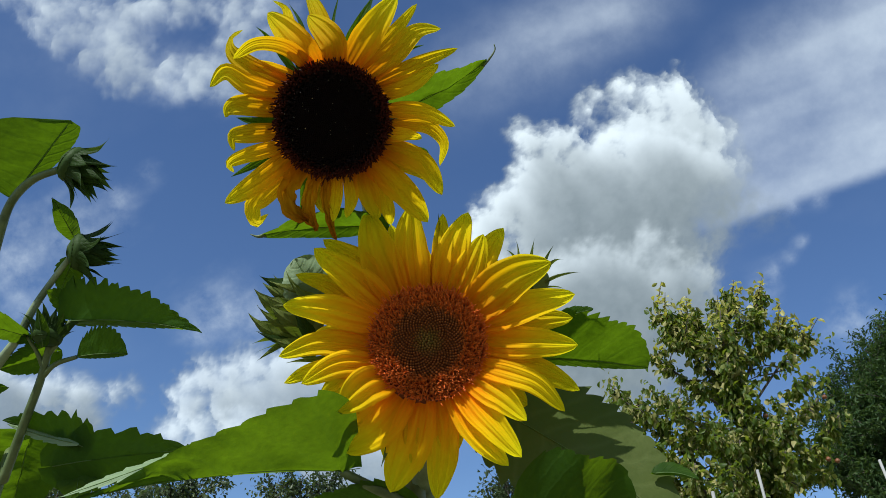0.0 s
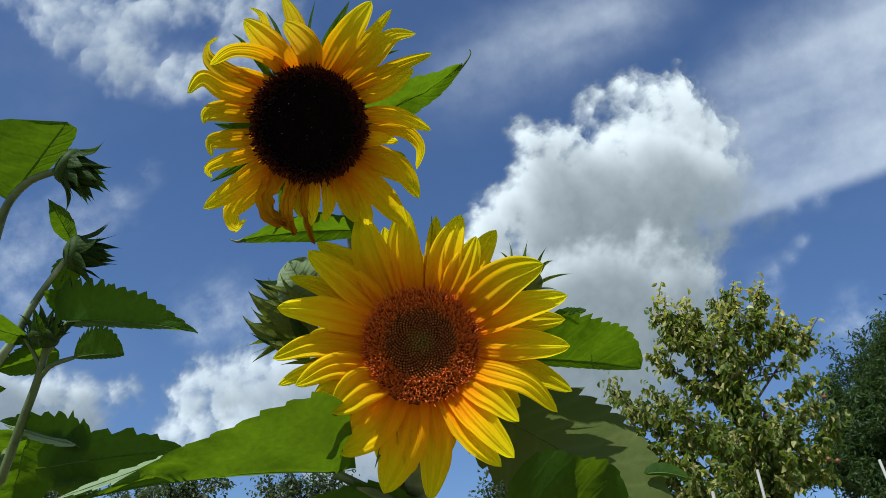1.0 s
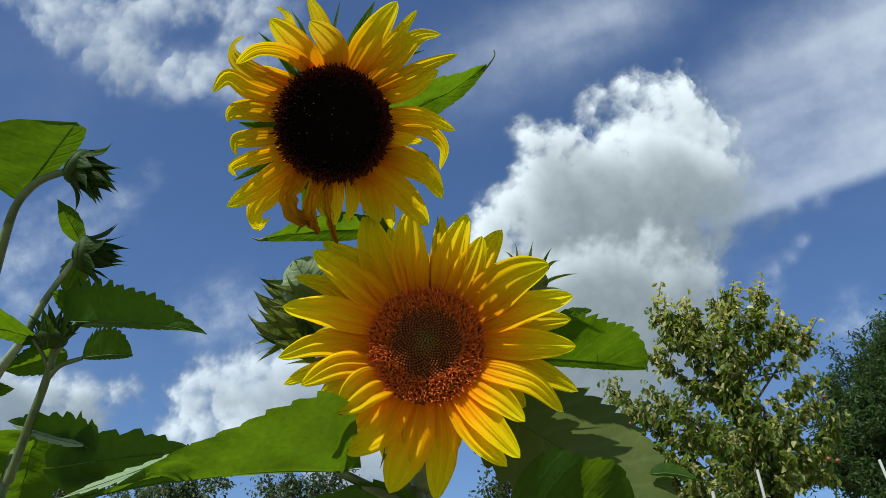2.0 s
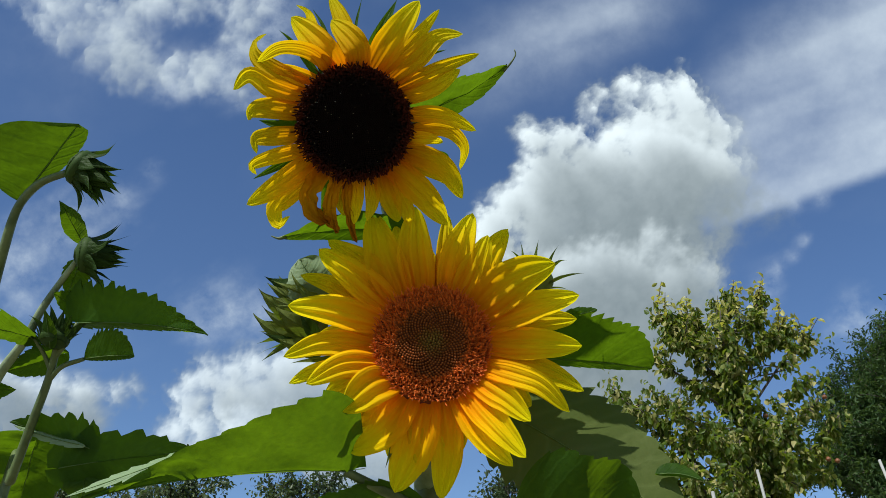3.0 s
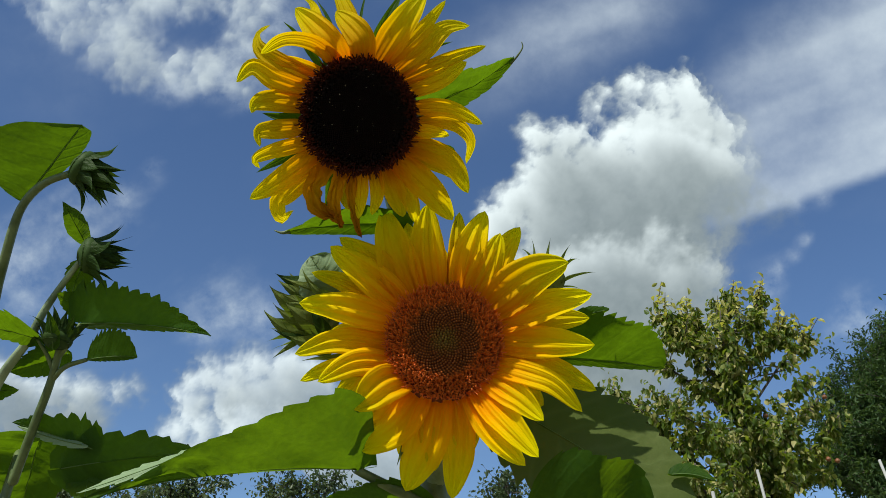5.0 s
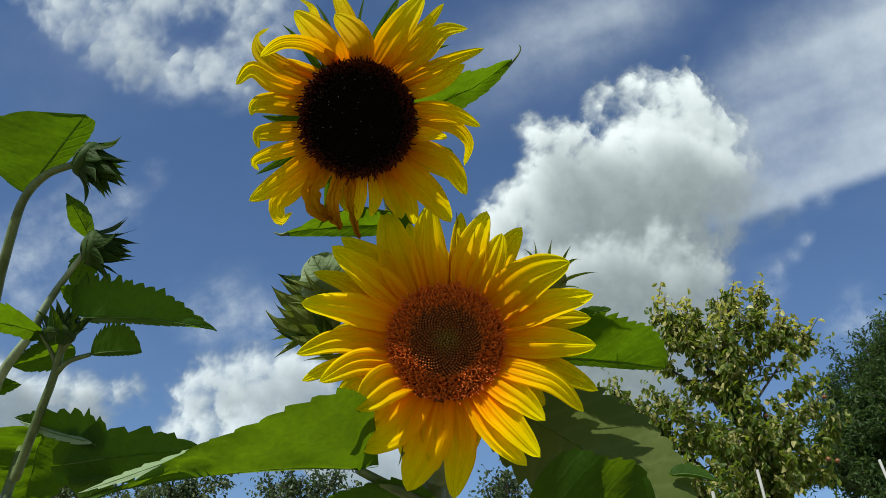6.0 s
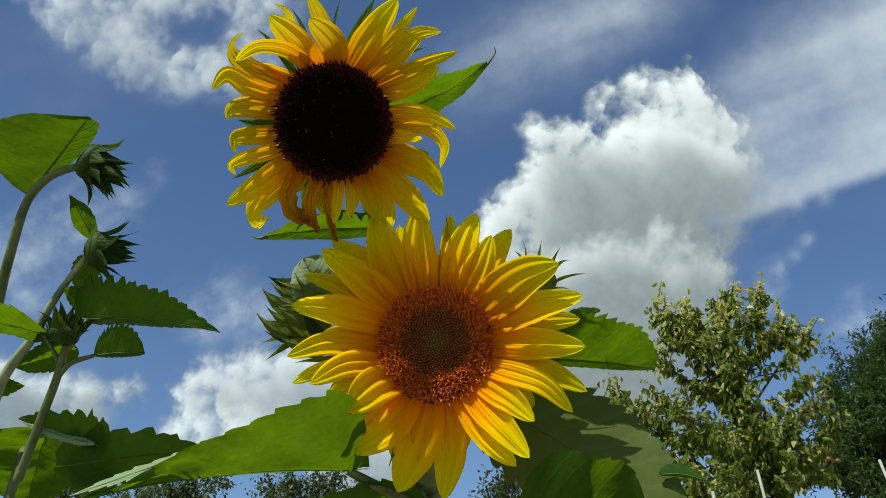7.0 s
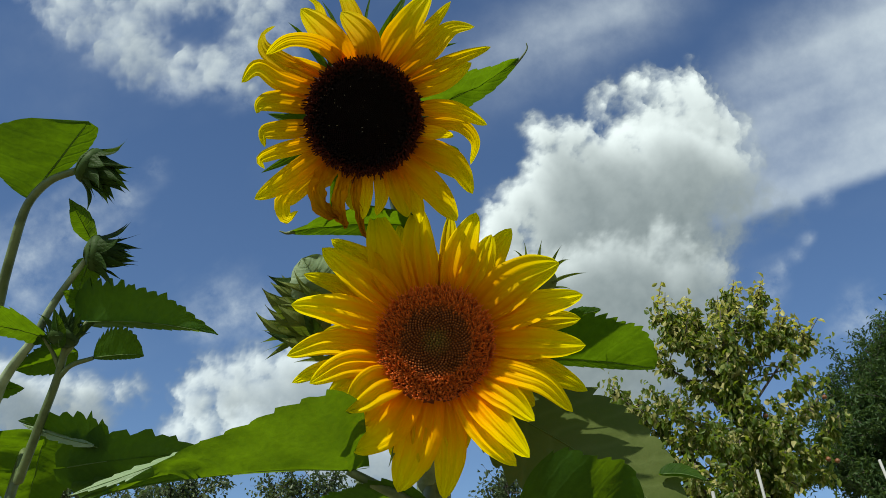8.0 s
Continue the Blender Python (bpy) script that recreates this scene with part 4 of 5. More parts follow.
    ray(-8, 1.4, -20, [(7.7, -0.4, 0.0), (9.4, -1.9, -0.4), (9.1, -4.0, -0.8)])
    ray(-16, 1.4, 20, [(6.2, -1.1, 0.6), (7.6, -1.5, 0.2)])
    ray(10, 1.6, -15, [(7.5, 0.8, 0.5), (10.4, -0.5, 0.2)])
    ray(28, 1.8, -10, [(6.8, 3.2, 0.5), (9.0, 4.6, -0.5)])
    ray(40, 1.4, -10, [(7.3, 4.7, 0.2), (10.6, 5.9, -0.8)])
    ray(51, 2.1, -15, [(5.4, 5.6, 0.2), (7.2, 7.3, -0.8), (9.2, 7.5, -1.0)])
    ray(71, 2.7, -10, [(3.6, 7.5, -0.2), (5.5, 10.2, -1.4)])
    ray(85, 2.5, 0, [(0.3, 6.5, 0.6), (-2.0, 8.6, -1.8)])
    # shrivelled brown petals at the foot of the disc
    dry(-124, 1.7, 0, [(-3.9, -5.7, 0.3), (-3.8, -7.1, 0.7), (-3.1, -8.1, 1.0), (-2.1, -8.3, 1.0)])
    dry(-108, 1.3, 0, [(-2.1, -6.4, 0.4), (-2.2, -7.9, 0.7), (-1.6, -9.4, 0.8)])
    dry(-98, 0.9, 15, [(-0.7, -6.9, 0.3), (-0.4, -8.6, 0.5), (0.1, -10.3, 0.6)])
    bract_ring(head, R * 0.9, 13, 0.037, 0.012, -25, -10, 31, -0.016)
    sepal(110, 0.5, 20, [(-2.7, 7.7, -2.8), (-4.0, 9.6, -4.5)])
    sepal(103, 0.4, 20, [(-1.3, 7.1, -2.4), (-1.9, 8.4, -3.4)])
    sepal(88, 0.4, 0, [(-0.1, 7.6, -2.8), (0.3, 10.5, -5.0)])
    sepal(79, 1.4, -20, [(2.1, 7.3, -1.6), (3.5, 10.3, -3.0)])
    sepal(129, 0.7, 0, [(-5.2, 6.6, -1.5), (-6.4, 7.7, -1.5)])
    sepal(179, 1.0, 10, [(-6.5, -0.2, -0.8), (-8.4, 0.1, -1.2)])
    sepal(-153, 1.0, 10, [(-6.8, -3.8, -0.9), (-9.1, -5.0, -1.0)])
    sepal(-118, 1.7, 0, [(-2.5, -6.8, -1.0), (-3.3, -8.9, -1.4)])
    sepal(-44, 0.7, 0, [(7.5, -2.6, -1.0), (8.2, -3.9, -1.2)])
    sepal(-36, 0.6, 0, [(5.2, -4.6, -1.0), (5.8, -4.4, -1.2)])
    sepal(48, 0.7, 0, [(6.1, 5.6, -1.2), (7.8, 6.2, -1.3)])
    part("stem", tube([base - base, Vector((0.0, 0.0, 0.8)), spot(-0.0372, -0.1720, 0.817) - base, spot(-0.0478, -0.0790, 0.812) - base, spot(-0.0717, -0.0060, 0.806) - base, spot(-0.0797, 0.0339, 0.800) - base, spot(-0.0923, 0.0737, 0.795) - base, centre - normal * 0.027 - base], 0.015, 0.007, 12, 8, 1.0, 0.10), STEM, plant)
    def D(dx, dy, dd):
        return Vector((1, 0, 0)) * (dx * 0.79 / 1506) - UPWARD * (dy * 0.79 / 1506) + FORWARD * dd
    add_leaf(plant, spot(-0.0770, 0.0259, 0.790), spot(-0.2151, 0.0159, 0.763), D(22, -26, -0.03), D(10, 17, 0.004), D(0, -6, 0), seed=21, teeth=9, jag=0.06, rise=0.35, point=0.55, material=LEAF_YOUNG, label="bright green leaf lit through by sun")
    add_leaf(plant, spot(-0.0624, 0.1600, 0.790), spot(0.0518, 0.2211, 0.754), D(-10, -24, -0.03), D(10, 22, 0.01), D(0, 6, 0.01), seed=22, teeth=8, jag=0.1, material=LEAF_YOUNG, label="bright green leaf with curled tip")
    part("leaf_tip", tube([spot(-0.2085, 0.0166, 0.764) - base, spot(-0.2178, 0.0146, 0.763) - base, spot(-0.2264, 0.0173, 0.763) - base], 0.0022, 0.0004, 6, 4), STEM, plant)
    part("leaf_tip", tube([spot(0.0471, 0.2145, 0.756) - base, spot(0.0558, 0.2251, 0.754) - base, spot(0.0611, 0.2344, 0.754) - base, spot(0.0598, 0.2410, 0.754) - base], 0.0012, 0.0004, 6, 4), STEM, plant)
    return plant


# ---- budding sunflower ----
def budding_sunflower():
    base = Vector((-0.45, 0.80, 0.0))
    plant = thing("budding_sunflower", base, "branched young sunflower with closed green buds and toothed leaves", "sunflower", "sunflowers in the bed")
    def D(dx, dy, dd):
        return Vector((1, 0, 0)) * (dx * 0.78 / 1506) - UPWARD * (dy * 0.78 / 1506) + FORWARD * dd
    def stem(points, r0, r1, name="stem", skin=STEM, power=1.0):
        part(name, tube([p - base for p in points], r0, r1, 10, 7, power, 0.08), skin, plant)
    stem([base, Vector((-0.45, 0.78, 0.55)), spot(-0.5431, -0.3446, 0.78), spot(-0.5166, -0.2716, 0.78), spot(-0.4927, -0.2065, 0.78), spot(-0.4728, -0.1534, 0.78), spot(-0.4608, -0.1089, 0.78)], 0.0054, 0.0034)
    stem([spot(-0.5670, -0.3579, 0.80), spot(-0.5604, -0.2118, 0.80), spot(-0.5438, -0.0790, 0.79), spot(-0.5239, 0.0073, 0.78), spot(-0.5086, 0.0525, 0.78), spot(-0.4840, 0.0803, 0.78), spot(-0.4508, 0.0936, 0.78)], 0.0054, 0.0034, "branch")
    # this branch wears the paler skin to stand in for sunlight on it
    stem([spot(-0.5617, -0.2384, 0.80), spot(-0.5372, -0.1587, 0.79), spot(-0.5006, -0.1056, 0.78), spot(-0.4807, -0.0691, 0.78), spot(-0.4555, -0.0325, 0.78), spot(-0.4356, -0.0060, 0.78)], 0.0062, 0.0024, "branch", STEM_PALE, 0.6)
    # the three buds
    add_bud(plant, spot(-0.4309, 0.0969, 0.775), (0.80, 0.30, -0.40), 0.0175, None, 11, 1.3, 0.66, None, True)
    add_bud(plant, spot(-0.4228, -0.0040, 0.78), (0.85, 0.30, 0.05), 0.0170, None, 12, 1.3, 0.66, None, True)
    add_bud(plant, spot(-0.4641, -0.1003, 0.775), (0.05, 0.1, 1.0), 0.0135, None, 13, 1.3, 0.66, None, True)
    # leaves from the top down
    add_leaf(plant, spot(-0.5073, 0.0604, 0.80), spot(-0.4369, 0.1507, 0.775), D(-135, -8, -0.016), D(24, 10, 0.004), D(0, 2, 0.0), seed=31, teeth=12, crumple=0.25, jag=0.06, rise=0.90, point=0.30, lobes=0.0, wave=0.015, label="broad bright green leaf lit through by sun", material=LEAF_YOUNG)
    add_leaf(plant, spot(-0.4342, 0.0153, 0.82), spot(-0.4595, 0.0604, 0.785), D(32, -4, -0.014), D(-18, 12, 0.004), seed=32, teeth=5, jag=0.06, material=LEAF_YOUNG)
    add_leaf(plant, spot(-0.4356, -0.0139, 0.79), spot(-0.4508, -0.0538, 0.78), D(24, 8, 0.0), D(-20, -10, 0.0), seed=33, teeth=6)
    add_leaf(plant, spot(-0.4356, -0.0691, 0.79), spot(-0.4661, -0.0491, 0.77), D(6, -18, 0.0), D(-6, 18, 0.0), seed=34, teeth=6, jag=0.25)
    add_leaf(plant, spot(-0.4382, -0.0843, 0.775), spot(-0.2835, -0.0983, 0.770), D(-6, -62, 0.003), D(0, 14, 0.016), D(0, -9, 0), seed=35, teeth=13, jag=0.30, rise=0.22, point=0.85, stalk_r=0.0026, stalk=[spot(-0.4648, -0.1255, 0.780), spot(-0.4515, -0.1082, 0.778)], label="dark green toothed leaf tipped with sun")
    add_leaf(plant, spot(-0.4303, -0.1268, 0.775), spot(-0.3705, -0.1228, 0.770), D(-4, -44, 0.002), D(0, 9, 0.006), D(0, -3, 0), seed=36, teeth=10, rise=0.55, point=0.52, jag=0.22, lobes=0.0, stalk_r=0.0030, stalk=[spot(-0.4714, -0.1507, 0.780), spot(-0.4555, -0.1355, 0.778)])
    add_leaf(plant, spot(-0.4887, -0.1029, 0.78), spot(-0.5803, -0.0857, 0.72), D(0, -42, -0.03), D(0, 22, 0.01), D(0, -5, 0), seed=37, teeth=9, stalk_r=0.0024, stalk=[spot(-0.4688, -0.1421, 0.78), spot(-0.4767, -0.1222, 0.78)], material=LEAF_YOUNG)
    add_leaf(plant, spot(-0.4542, -0.1202, 0.80), spot(-0.5206, -0.1421, 0.80), D(0, -25, -0.02), D(10, 25, 0.0), seed=38, teeth=8, material=LEAF_YOUNG)
    add_leaf(plant, spot(-0.4701, -0.1149, 0.765), spot(-0.4761, -0.0691, 0.758), D(15, 2, 0.0), D(-14, 4, 0.004), seed=39, teeth=4, jag=0.03, lobes=0.0, rise=0.5, material=LEAF_YOUNG)
    add_leaf(plant, spot(-0.4210, -0.2331, 0.786), spot(-0.5179, -0.2012, 0.786), D(14, -34, 0.004), D(-4, 10, 0.004), D(0, -2, 0), seed=40, teeth=7, jag=0.45, rise=0.3)
    add_leaf(plant, spot(-0.4356, -0.2277, 0.783), spot(-0.5126, -0.2052, 0.783), D(2, -3, 0.004), D(-2, 6, -0.002), D(0, 3, 0), seed=45, teeth=5, jag=0.6, material=LEAF_PALE, label="pale folded edge of a toothed leaf")
    add_leaf(plant, spot(-0.4595, -0.2556, 0.787), spot(-0.2988, -0.2364, 0.780), D(-14, -44, 0.002), D(0, 44, 0.004), D(0, -4, 0), seed=41, teeth=6, jag=0.5, wave=0.12, rise=0.30, point=0.75, crumple=1.3, material=LEAF_YOUNG, label="dark green deeply toothed leaf in shade")
    add_leaf(plant, spot(-0.4860, -0.2218, 0.84), spot(-0.5073, -0.3081, 0.84), D(-62, -40, -0.05), D(66, 14, 0.015), seed=42, teeth=9, material=LEAF_YOUNG)
    add_leaf(plant, spot(-0.4210, -0.2384, 0.80), spot(-0.4342, -0.2981, 0.78), D(45, 0, 0.0), D(-45, 0, 0.0), seed=43, teeth=7)
    add_leaf(plant, spot(-0.5704, -0.1653, 0.80), spot(-0.5099, -0.1627, 0.80), D(0, -20, -0.01), D(0, 20, 0.0), seed=44, teeth=7, jag=0.25, material=LEAF_YOUNG)
    return plant


NEAR = near_sunflower()
TALL = tall_sunflower()
YOUNG = budding_sunflower()


# ---- trees ----
def tree_leaves(places, size, narrow, seed, droop=0.5):
    """Many small folded leaves, each with its own turn, hung at the places."""
    rng = np.random.default_rng(seed)
    n = len(places)
    p = np.array([tuple(q) for q in places])
    d = rng.normal(size=(n, 3)) + np.array([0, 0, -droop])
    d /= np.linalg.norm(d, axis=1)[:, None]
    s = np.cross(d, rng.normal(size=(n, 3)) + np.array([0, 0, 1.2]))
    s /= np.linalg.norm(s, axis=1)[:, None]
    u = np.cross(s, d)
    ln = size * rng.uniform(0.6, 1.25, (n, 1))
    w = ln * narrow * rng.uniform(0.8, 1.2, (n, 1))
    rows = [p, p + d * ln * 0.4 + s * w + u * w * 0.5, p + d * ln * 0.42 - u * w * 0.15, p + d * ln * 0.4 - s * w + u * w * 0.5, p + d * ln - u * ln * 0.25,
            p + d * ln * 0.75 + s * w * 0.75 + u * w * 0.15, p + d * ln * 0.75 - s * w * 0.75 + u * w * 0.15, p + d * ln * 0.75 - u * ln * 0.08]
    verts = np.stack(rows, 1).reshape(-1, 3)
    faces = []
    for k in range(n):
        o = 8 * k
        faces += [(o, o + 2, o + 1), (o, o + 3, o + 2), (o + 1, o + 2, o + 7, o + 5), (o + 2, o + 3, o + 6, o + 7), (o + 5, o + 7, o + 4), (o + 7, o + 6, o + 4)]
    return verts.tolist(), faces


def grow(tree, trunk, tips, twigs, per_twig, spread, seed, limb=0.03, fork=0.45, start=0.35, up=0.1, shoots=0, high=0.0):
    """Limbs from the trunk to each tip, and leaf places along twigs that fork off them."""
    rng = random.Random(seed)
    line = smooth_line(trunk, 8)
    places, fresh, wood_v, wood_f = [], [], [], []
    def add(built):
        n = len(wood_v)
        wood_v.extend(built[0])
        wood_f.extend(tuple(q + n for q in f) for f in built[1])
    for t in tips:
        low = min(line, key=lambda q: abs(q.z - (t.z - fork * (t - q).xy.length - 0.25)))
        mid = low.lerp(t, 0.5) + Vector((rng.uniform(-0.12, 0.12), rng.uniform(-0.12, 0.12), rng.uniform(-0.02, 0.15)))
        limb_line = smooth_line([low, mid, t], 8)
        part("limb", tube([low - tree.location, mid - tree.location, t - tree.location], limb, 0.006, 7, 6), BARK, tree)
        m = len(limb_line)
        for k in range(twigs):
            f = start + (1 - start) * (k + rng.random()) / twigs
            q = limb_line[min(m - 1, int(f * (m - 1)))]
            e = q + Vector((rng.gauss(0, 1), rng.gauss(0, 1), rng.gauss(up, 0.9))) * spread * (1.15 - 0.55 * f)
            add(tube([q - tree.location, q.lerp(e, 0.5) + Vector((0, 0, 0.02)) - tree.location, e - tree.location], 0.006, 0.002, 4, 2))
            for j in range(per_twig if k else per_twig // 2):
                g = rng.random() ** 0.7
                places.append(q.lerp(e, g) + Vector((rng.gauss(0, 1), rng.gauss(0, 1), rng.gauss(0, 1))) * spread * 0.16 - tree.location)
        for _ in range(per_twig):
            places.append(t + Vector((rng.gauss(0, 1), rng.gauss(0, 1), rng.gauss(0, 1))) * spread * 0.5 - tree.location)
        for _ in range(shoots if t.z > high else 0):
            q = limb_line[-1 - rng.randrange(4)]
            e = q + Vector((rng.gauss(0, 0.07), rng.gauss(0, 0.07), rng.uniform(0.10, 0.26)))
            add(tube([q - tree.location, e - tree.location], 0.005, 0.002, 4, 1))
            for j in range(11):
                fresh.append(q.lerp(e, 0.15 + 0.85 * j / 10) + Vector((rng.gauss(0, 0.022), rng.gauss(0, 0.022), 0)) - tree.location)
    if wood_v:
        part("twig", (wood_v, wood_f), BARK, tree)["kind"] = "stuff"
    return places, fresh


def apple_tree():
    foot = Vector((2.15, 5.9, 0.0))
    tree = thing("apple_tree", foot, "small leafy apple tree with yellowing sunlit shoots", "tree")
    trunk = [foot, Vector((2.12, 5.92, 1.2)), plumb(0.3546, -0.2583, 5.95), plumb(0.3506, -0.1985, 5.9), plumb(0.3426, -0.1321, 5.9)]
    part("trunk", tube([p - foot for p in trunk], 0.085, 0.02, 12, 8, 0.8, 0.2), BARK, tree)
    tips = [plumb(0.2510, -0.0737, 5.8), plumb(0.2603, -0.0989, 5.8), plumb(0.2802, -0.0803, 5.9), plumb(0.2829, -0.1122, 5.8), plumb(0.3174, -0.0823, 5.6), plumb(0.3260, -0.0989, 5.5), plumb(0.3400, -0.0624, 5.9), plumb(0.3692, -0.0578, 6.0), plumb(0.3546, -0.0857, 5.8), plumb(0.3991, -0.1023, 6.0), plumb(0.4170, -0.0956, 6.1), plumb(0.4342, -0.1056, 5.9), plumb(0.4329, -0.1487, 5.6), plumb(0.1952, -0.1587, 5.7), plumb(0.2098, -0.1753, 5.6), plumb(0.2178, -0.1985, 5.5), plumb(0.2311, -0.2218, 5.8), plumb(0.2497, -0.1288, 6.1), plumb(0.2430, -0.1653, 5.7), plumb(0.2629, -0.2384, 5.6), plumb(0.2961, -0.2716, 5.4), plumb(0.3426, -0.2862, 5.5), plumb(0.4090, -0.2683, 5.5), plumb(0.4422, -0.1753, 5.9), plumb(0.4655, -0.1952, 5.7), plumb(0.3347, -0.1255, 5.5), plumb(0.3360, -0.1521, 5.6), plumb(0.2961, -0.1653, 6.3), plumb(0.3094, -0.2019, 6.2), plumb(0.2729, -0.1886, 5.5), plumb(0.4356, -0.2317, 5.7), plumb(0.2430, -0.2749, 6.0), plumb(0.3592, -0.1653, 5.5), plumb(0.2795, -0.2185, 6.0), plumb(0.4090, -0.1985, 5.6), plumb(0.3360, -0.2384, 5.5), plumb(0.3559, -0.2517, 5.3), plumb(0.3745, -0.2384, 5.4), plumb(0.3293, -0.2729, 5.3), plumb(0.3904, -0.2530, 5.4), plumb(0.3659, -0.2795, 5.3), plumb(0.3758, -0.1985, 5.9), plumb(0.4555, -0.2649, 5.9)] + [plumb(a, b, y) for a, b, y in ((0.349, -0.225, 5.2), (0.316, -0.212, 5.2), (0.376, -0.212, 5.2), (0.296, -0.252, 5.1), (0.343, -0.265, 5.1), (0.402, -0.238, 5.2), (0.349, -0.19, 5.2))]
    places, fresh = grow(tree, trunk, tips, 15, 26, 0.088, 4, 0.010, 0.6, 0.36, 0.0, 3, tips[0].z - 0.40)
    crown = part("crown", tree_leaves(places, 0.054, 0.26, 4, 1.2), APPLE_LEAF, tree)
    crown["kind"] = "stuff"
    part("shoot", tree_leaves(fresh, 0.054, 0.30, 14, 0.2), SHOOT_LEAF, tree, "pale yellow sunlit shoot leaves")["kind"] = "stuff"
    for q in (plumb(0.4635, -0.2483, 5.6), plumb(0.4482, -0.1733, 5.7), plumb(0.3426, -0.2769, 5.5), plumb(0.3791, -0.1952, 5.6), plumb(0.4528, -0.2463, 5.65)):
        part("apple", cushion(0.017, 0.015, 0.018), FRUIT, tree, "small red apple", Matrix.Translation(q - foot))


def dark_tree():
    foot = Vector((4.6, 8.4, 0.0))
    tree = thing("willow_tree", foot, "dense dark green willow tree with narrow leaves", "tree")
    trunk = [foot, Vector((4.6, 8.4, 1.5)), plumb(0.5352, -0.2118, 8.4), plumb(0.5319, -0.1321, 8.4)]
    part("trunk", tube([p - foot for p in trunk], 0.14, 0.03, 12, 8, 0.8, 0.2), BARK, tree)
    tips = [plumb(0.5053, -0.1421, 8.4), plumb(0.5192, -0.1155, 8.3), plumb(0.5365, -0.0956, 8.4), plumb(0.4422, -0.2118, 9.2), plumb(0.4289, -0.2583, 9.2), plumb(0.4900, -0.1653, 8.2), plumb(0.4701, -0.1952, 8.4), plumb(0.5119, -0.1720, 8.0), plumb(0.5551, -0.1056, 8.5), plumb(0.4787, -0.2185, 8.3), plumb(0.5053, -0.2118, 8.0), plumb(0.4920, -0.2583, 8.1), plumb(0.5285, -0.2517, 8.3), plumb(0.4688, -0.2716, 8.6), plumb(0.5418, -0.1720, 8.0), plumb(0.5817, -0.1587, 8.4), plumb(0.5153, -0.2915, 8.0), plumb(0.4555, -0.2384, 8.8), plumb(0.4588, -0.2085, 8.8), plumb(0.5285, -0.1388, 8.2), plumb(0.5219, -0.2118, 7.9), plumb(0.4560, -0.1650, 8.8), plumb(0.4420, -0.2480, 8.8), plumb(0.4650, -0.2350, 8.4), plumb(0.4800, -0.1500, 8.5)]
    places, _ = grow(tree, trunk, tips, 26, 64, 0.24, 9, 0.04, up=0.5)
    part("crown", tree_leaves(places, 0.058, 0.16, 9, -0.2), DARK_LEAF, tree)["kind"] = "stuff"


def far_tree(tips, foot, seed, per=24):
    tree = thing("garden_tree", foot, "distant small-leaved green garden tree", "tree", "trees behind the bed")
    top = max(tips, key=lambda q: q.z)
    trunk = [foot, foot.lerp(Vector((foot.x, foot.y, top.z)), 0.5), Vector((foot.x + 0.1, foot.y, top.z - 0.8))]
    part("trunk", tube([p - foot for p in trunk], 0.11, 0.03, 10, 6), BARK, tree)
    places, _ = grow(tree, trunk, tips, 10, per, 0.34, seed, 0.03, up=0.4)
    part("crown", tree_leaves(places, 0.085, 0.28, seed), FAR_LEAF, tree)["kind"] = "stuff"


apple_tree()
dark_tree()
far_tree([plumb(-0.4741, -0.2795, 14), plumb(-0.4542, -0.2702, 14.3), plumb(-0.4309, -0.2749, 13.7), plumb(-0.4210, -0.2915, 14), plumb(-0.4475, -0.3048, 14), plumb(-0.4874, -0.3048, 14.3)], Vector((-6.39, 14.0, 0.0)), 41)
far_tree([plumb(-0.3778, -0.2862, 14), plumb(-0.3546, -0.2835, 14.4), plumb(-0.3280, -0.2795, 13.7), plumb(-0.3015, -0.2795, 14), plumb(-0.2749, -0.2729, 14.3), plumb(-0.2583, -0.2716, 14), plumb(-0.3147, -0.2981, 14.3), plumb(-0.3678, -0.3048, 14)], Vector((-4.55, 14.0, 0.0)), 42)
far_tree([plumb(-0.2032, -0.2716, 14), plumb(-0.1886, -0.2835, 14.4), plumb(-0.1653, -0.2683, 13.7), plumb(-0.1454, -0.2689, 14), plumb(-0.1288, -0.2716, 14.3), plumb(-0.1753, -0.2948, 14), plumb(-0.1155, -0.2849, 14)], Vector((-2.26, 14.0, 0.0)), 43)
far_tree([plumb(0.0737, -0.2636, 14), plumb(0.0704, -0.2795, 14.3), plumb(0.0637, -0.2948, 14), plumb(0.0803, -0.2948, 14.2)], Vector((1.02, 14.0, 0.0)), 44)


# ---- poles ----
def pole(top, foot, radius):
    ob = part("garden_pole", tube([Vector((0, 0, 0)), (top - foot) * 0.5, top - foot], radius, radius * 0.9, 10, 4), POLE, None, "", Matrix.Translation(foot))
    tagged(ob, "pale weathered garden pole standing upright in garden earth", "pole", "poles by the apple tree")


pole(plumb(0.3692, -0.2596, 4.9), Vector((1.98, 4.75, -0.1)), 0.0095)
pole(plumb(0.5126, -0.2477, 5.2), Vector((3.05, 5.0, -0.1)), 0.0095)
pole(plumb(0.3167, -0.2849, 4.9), Vector((1.66, 4.8, -0.1)), 0.011)


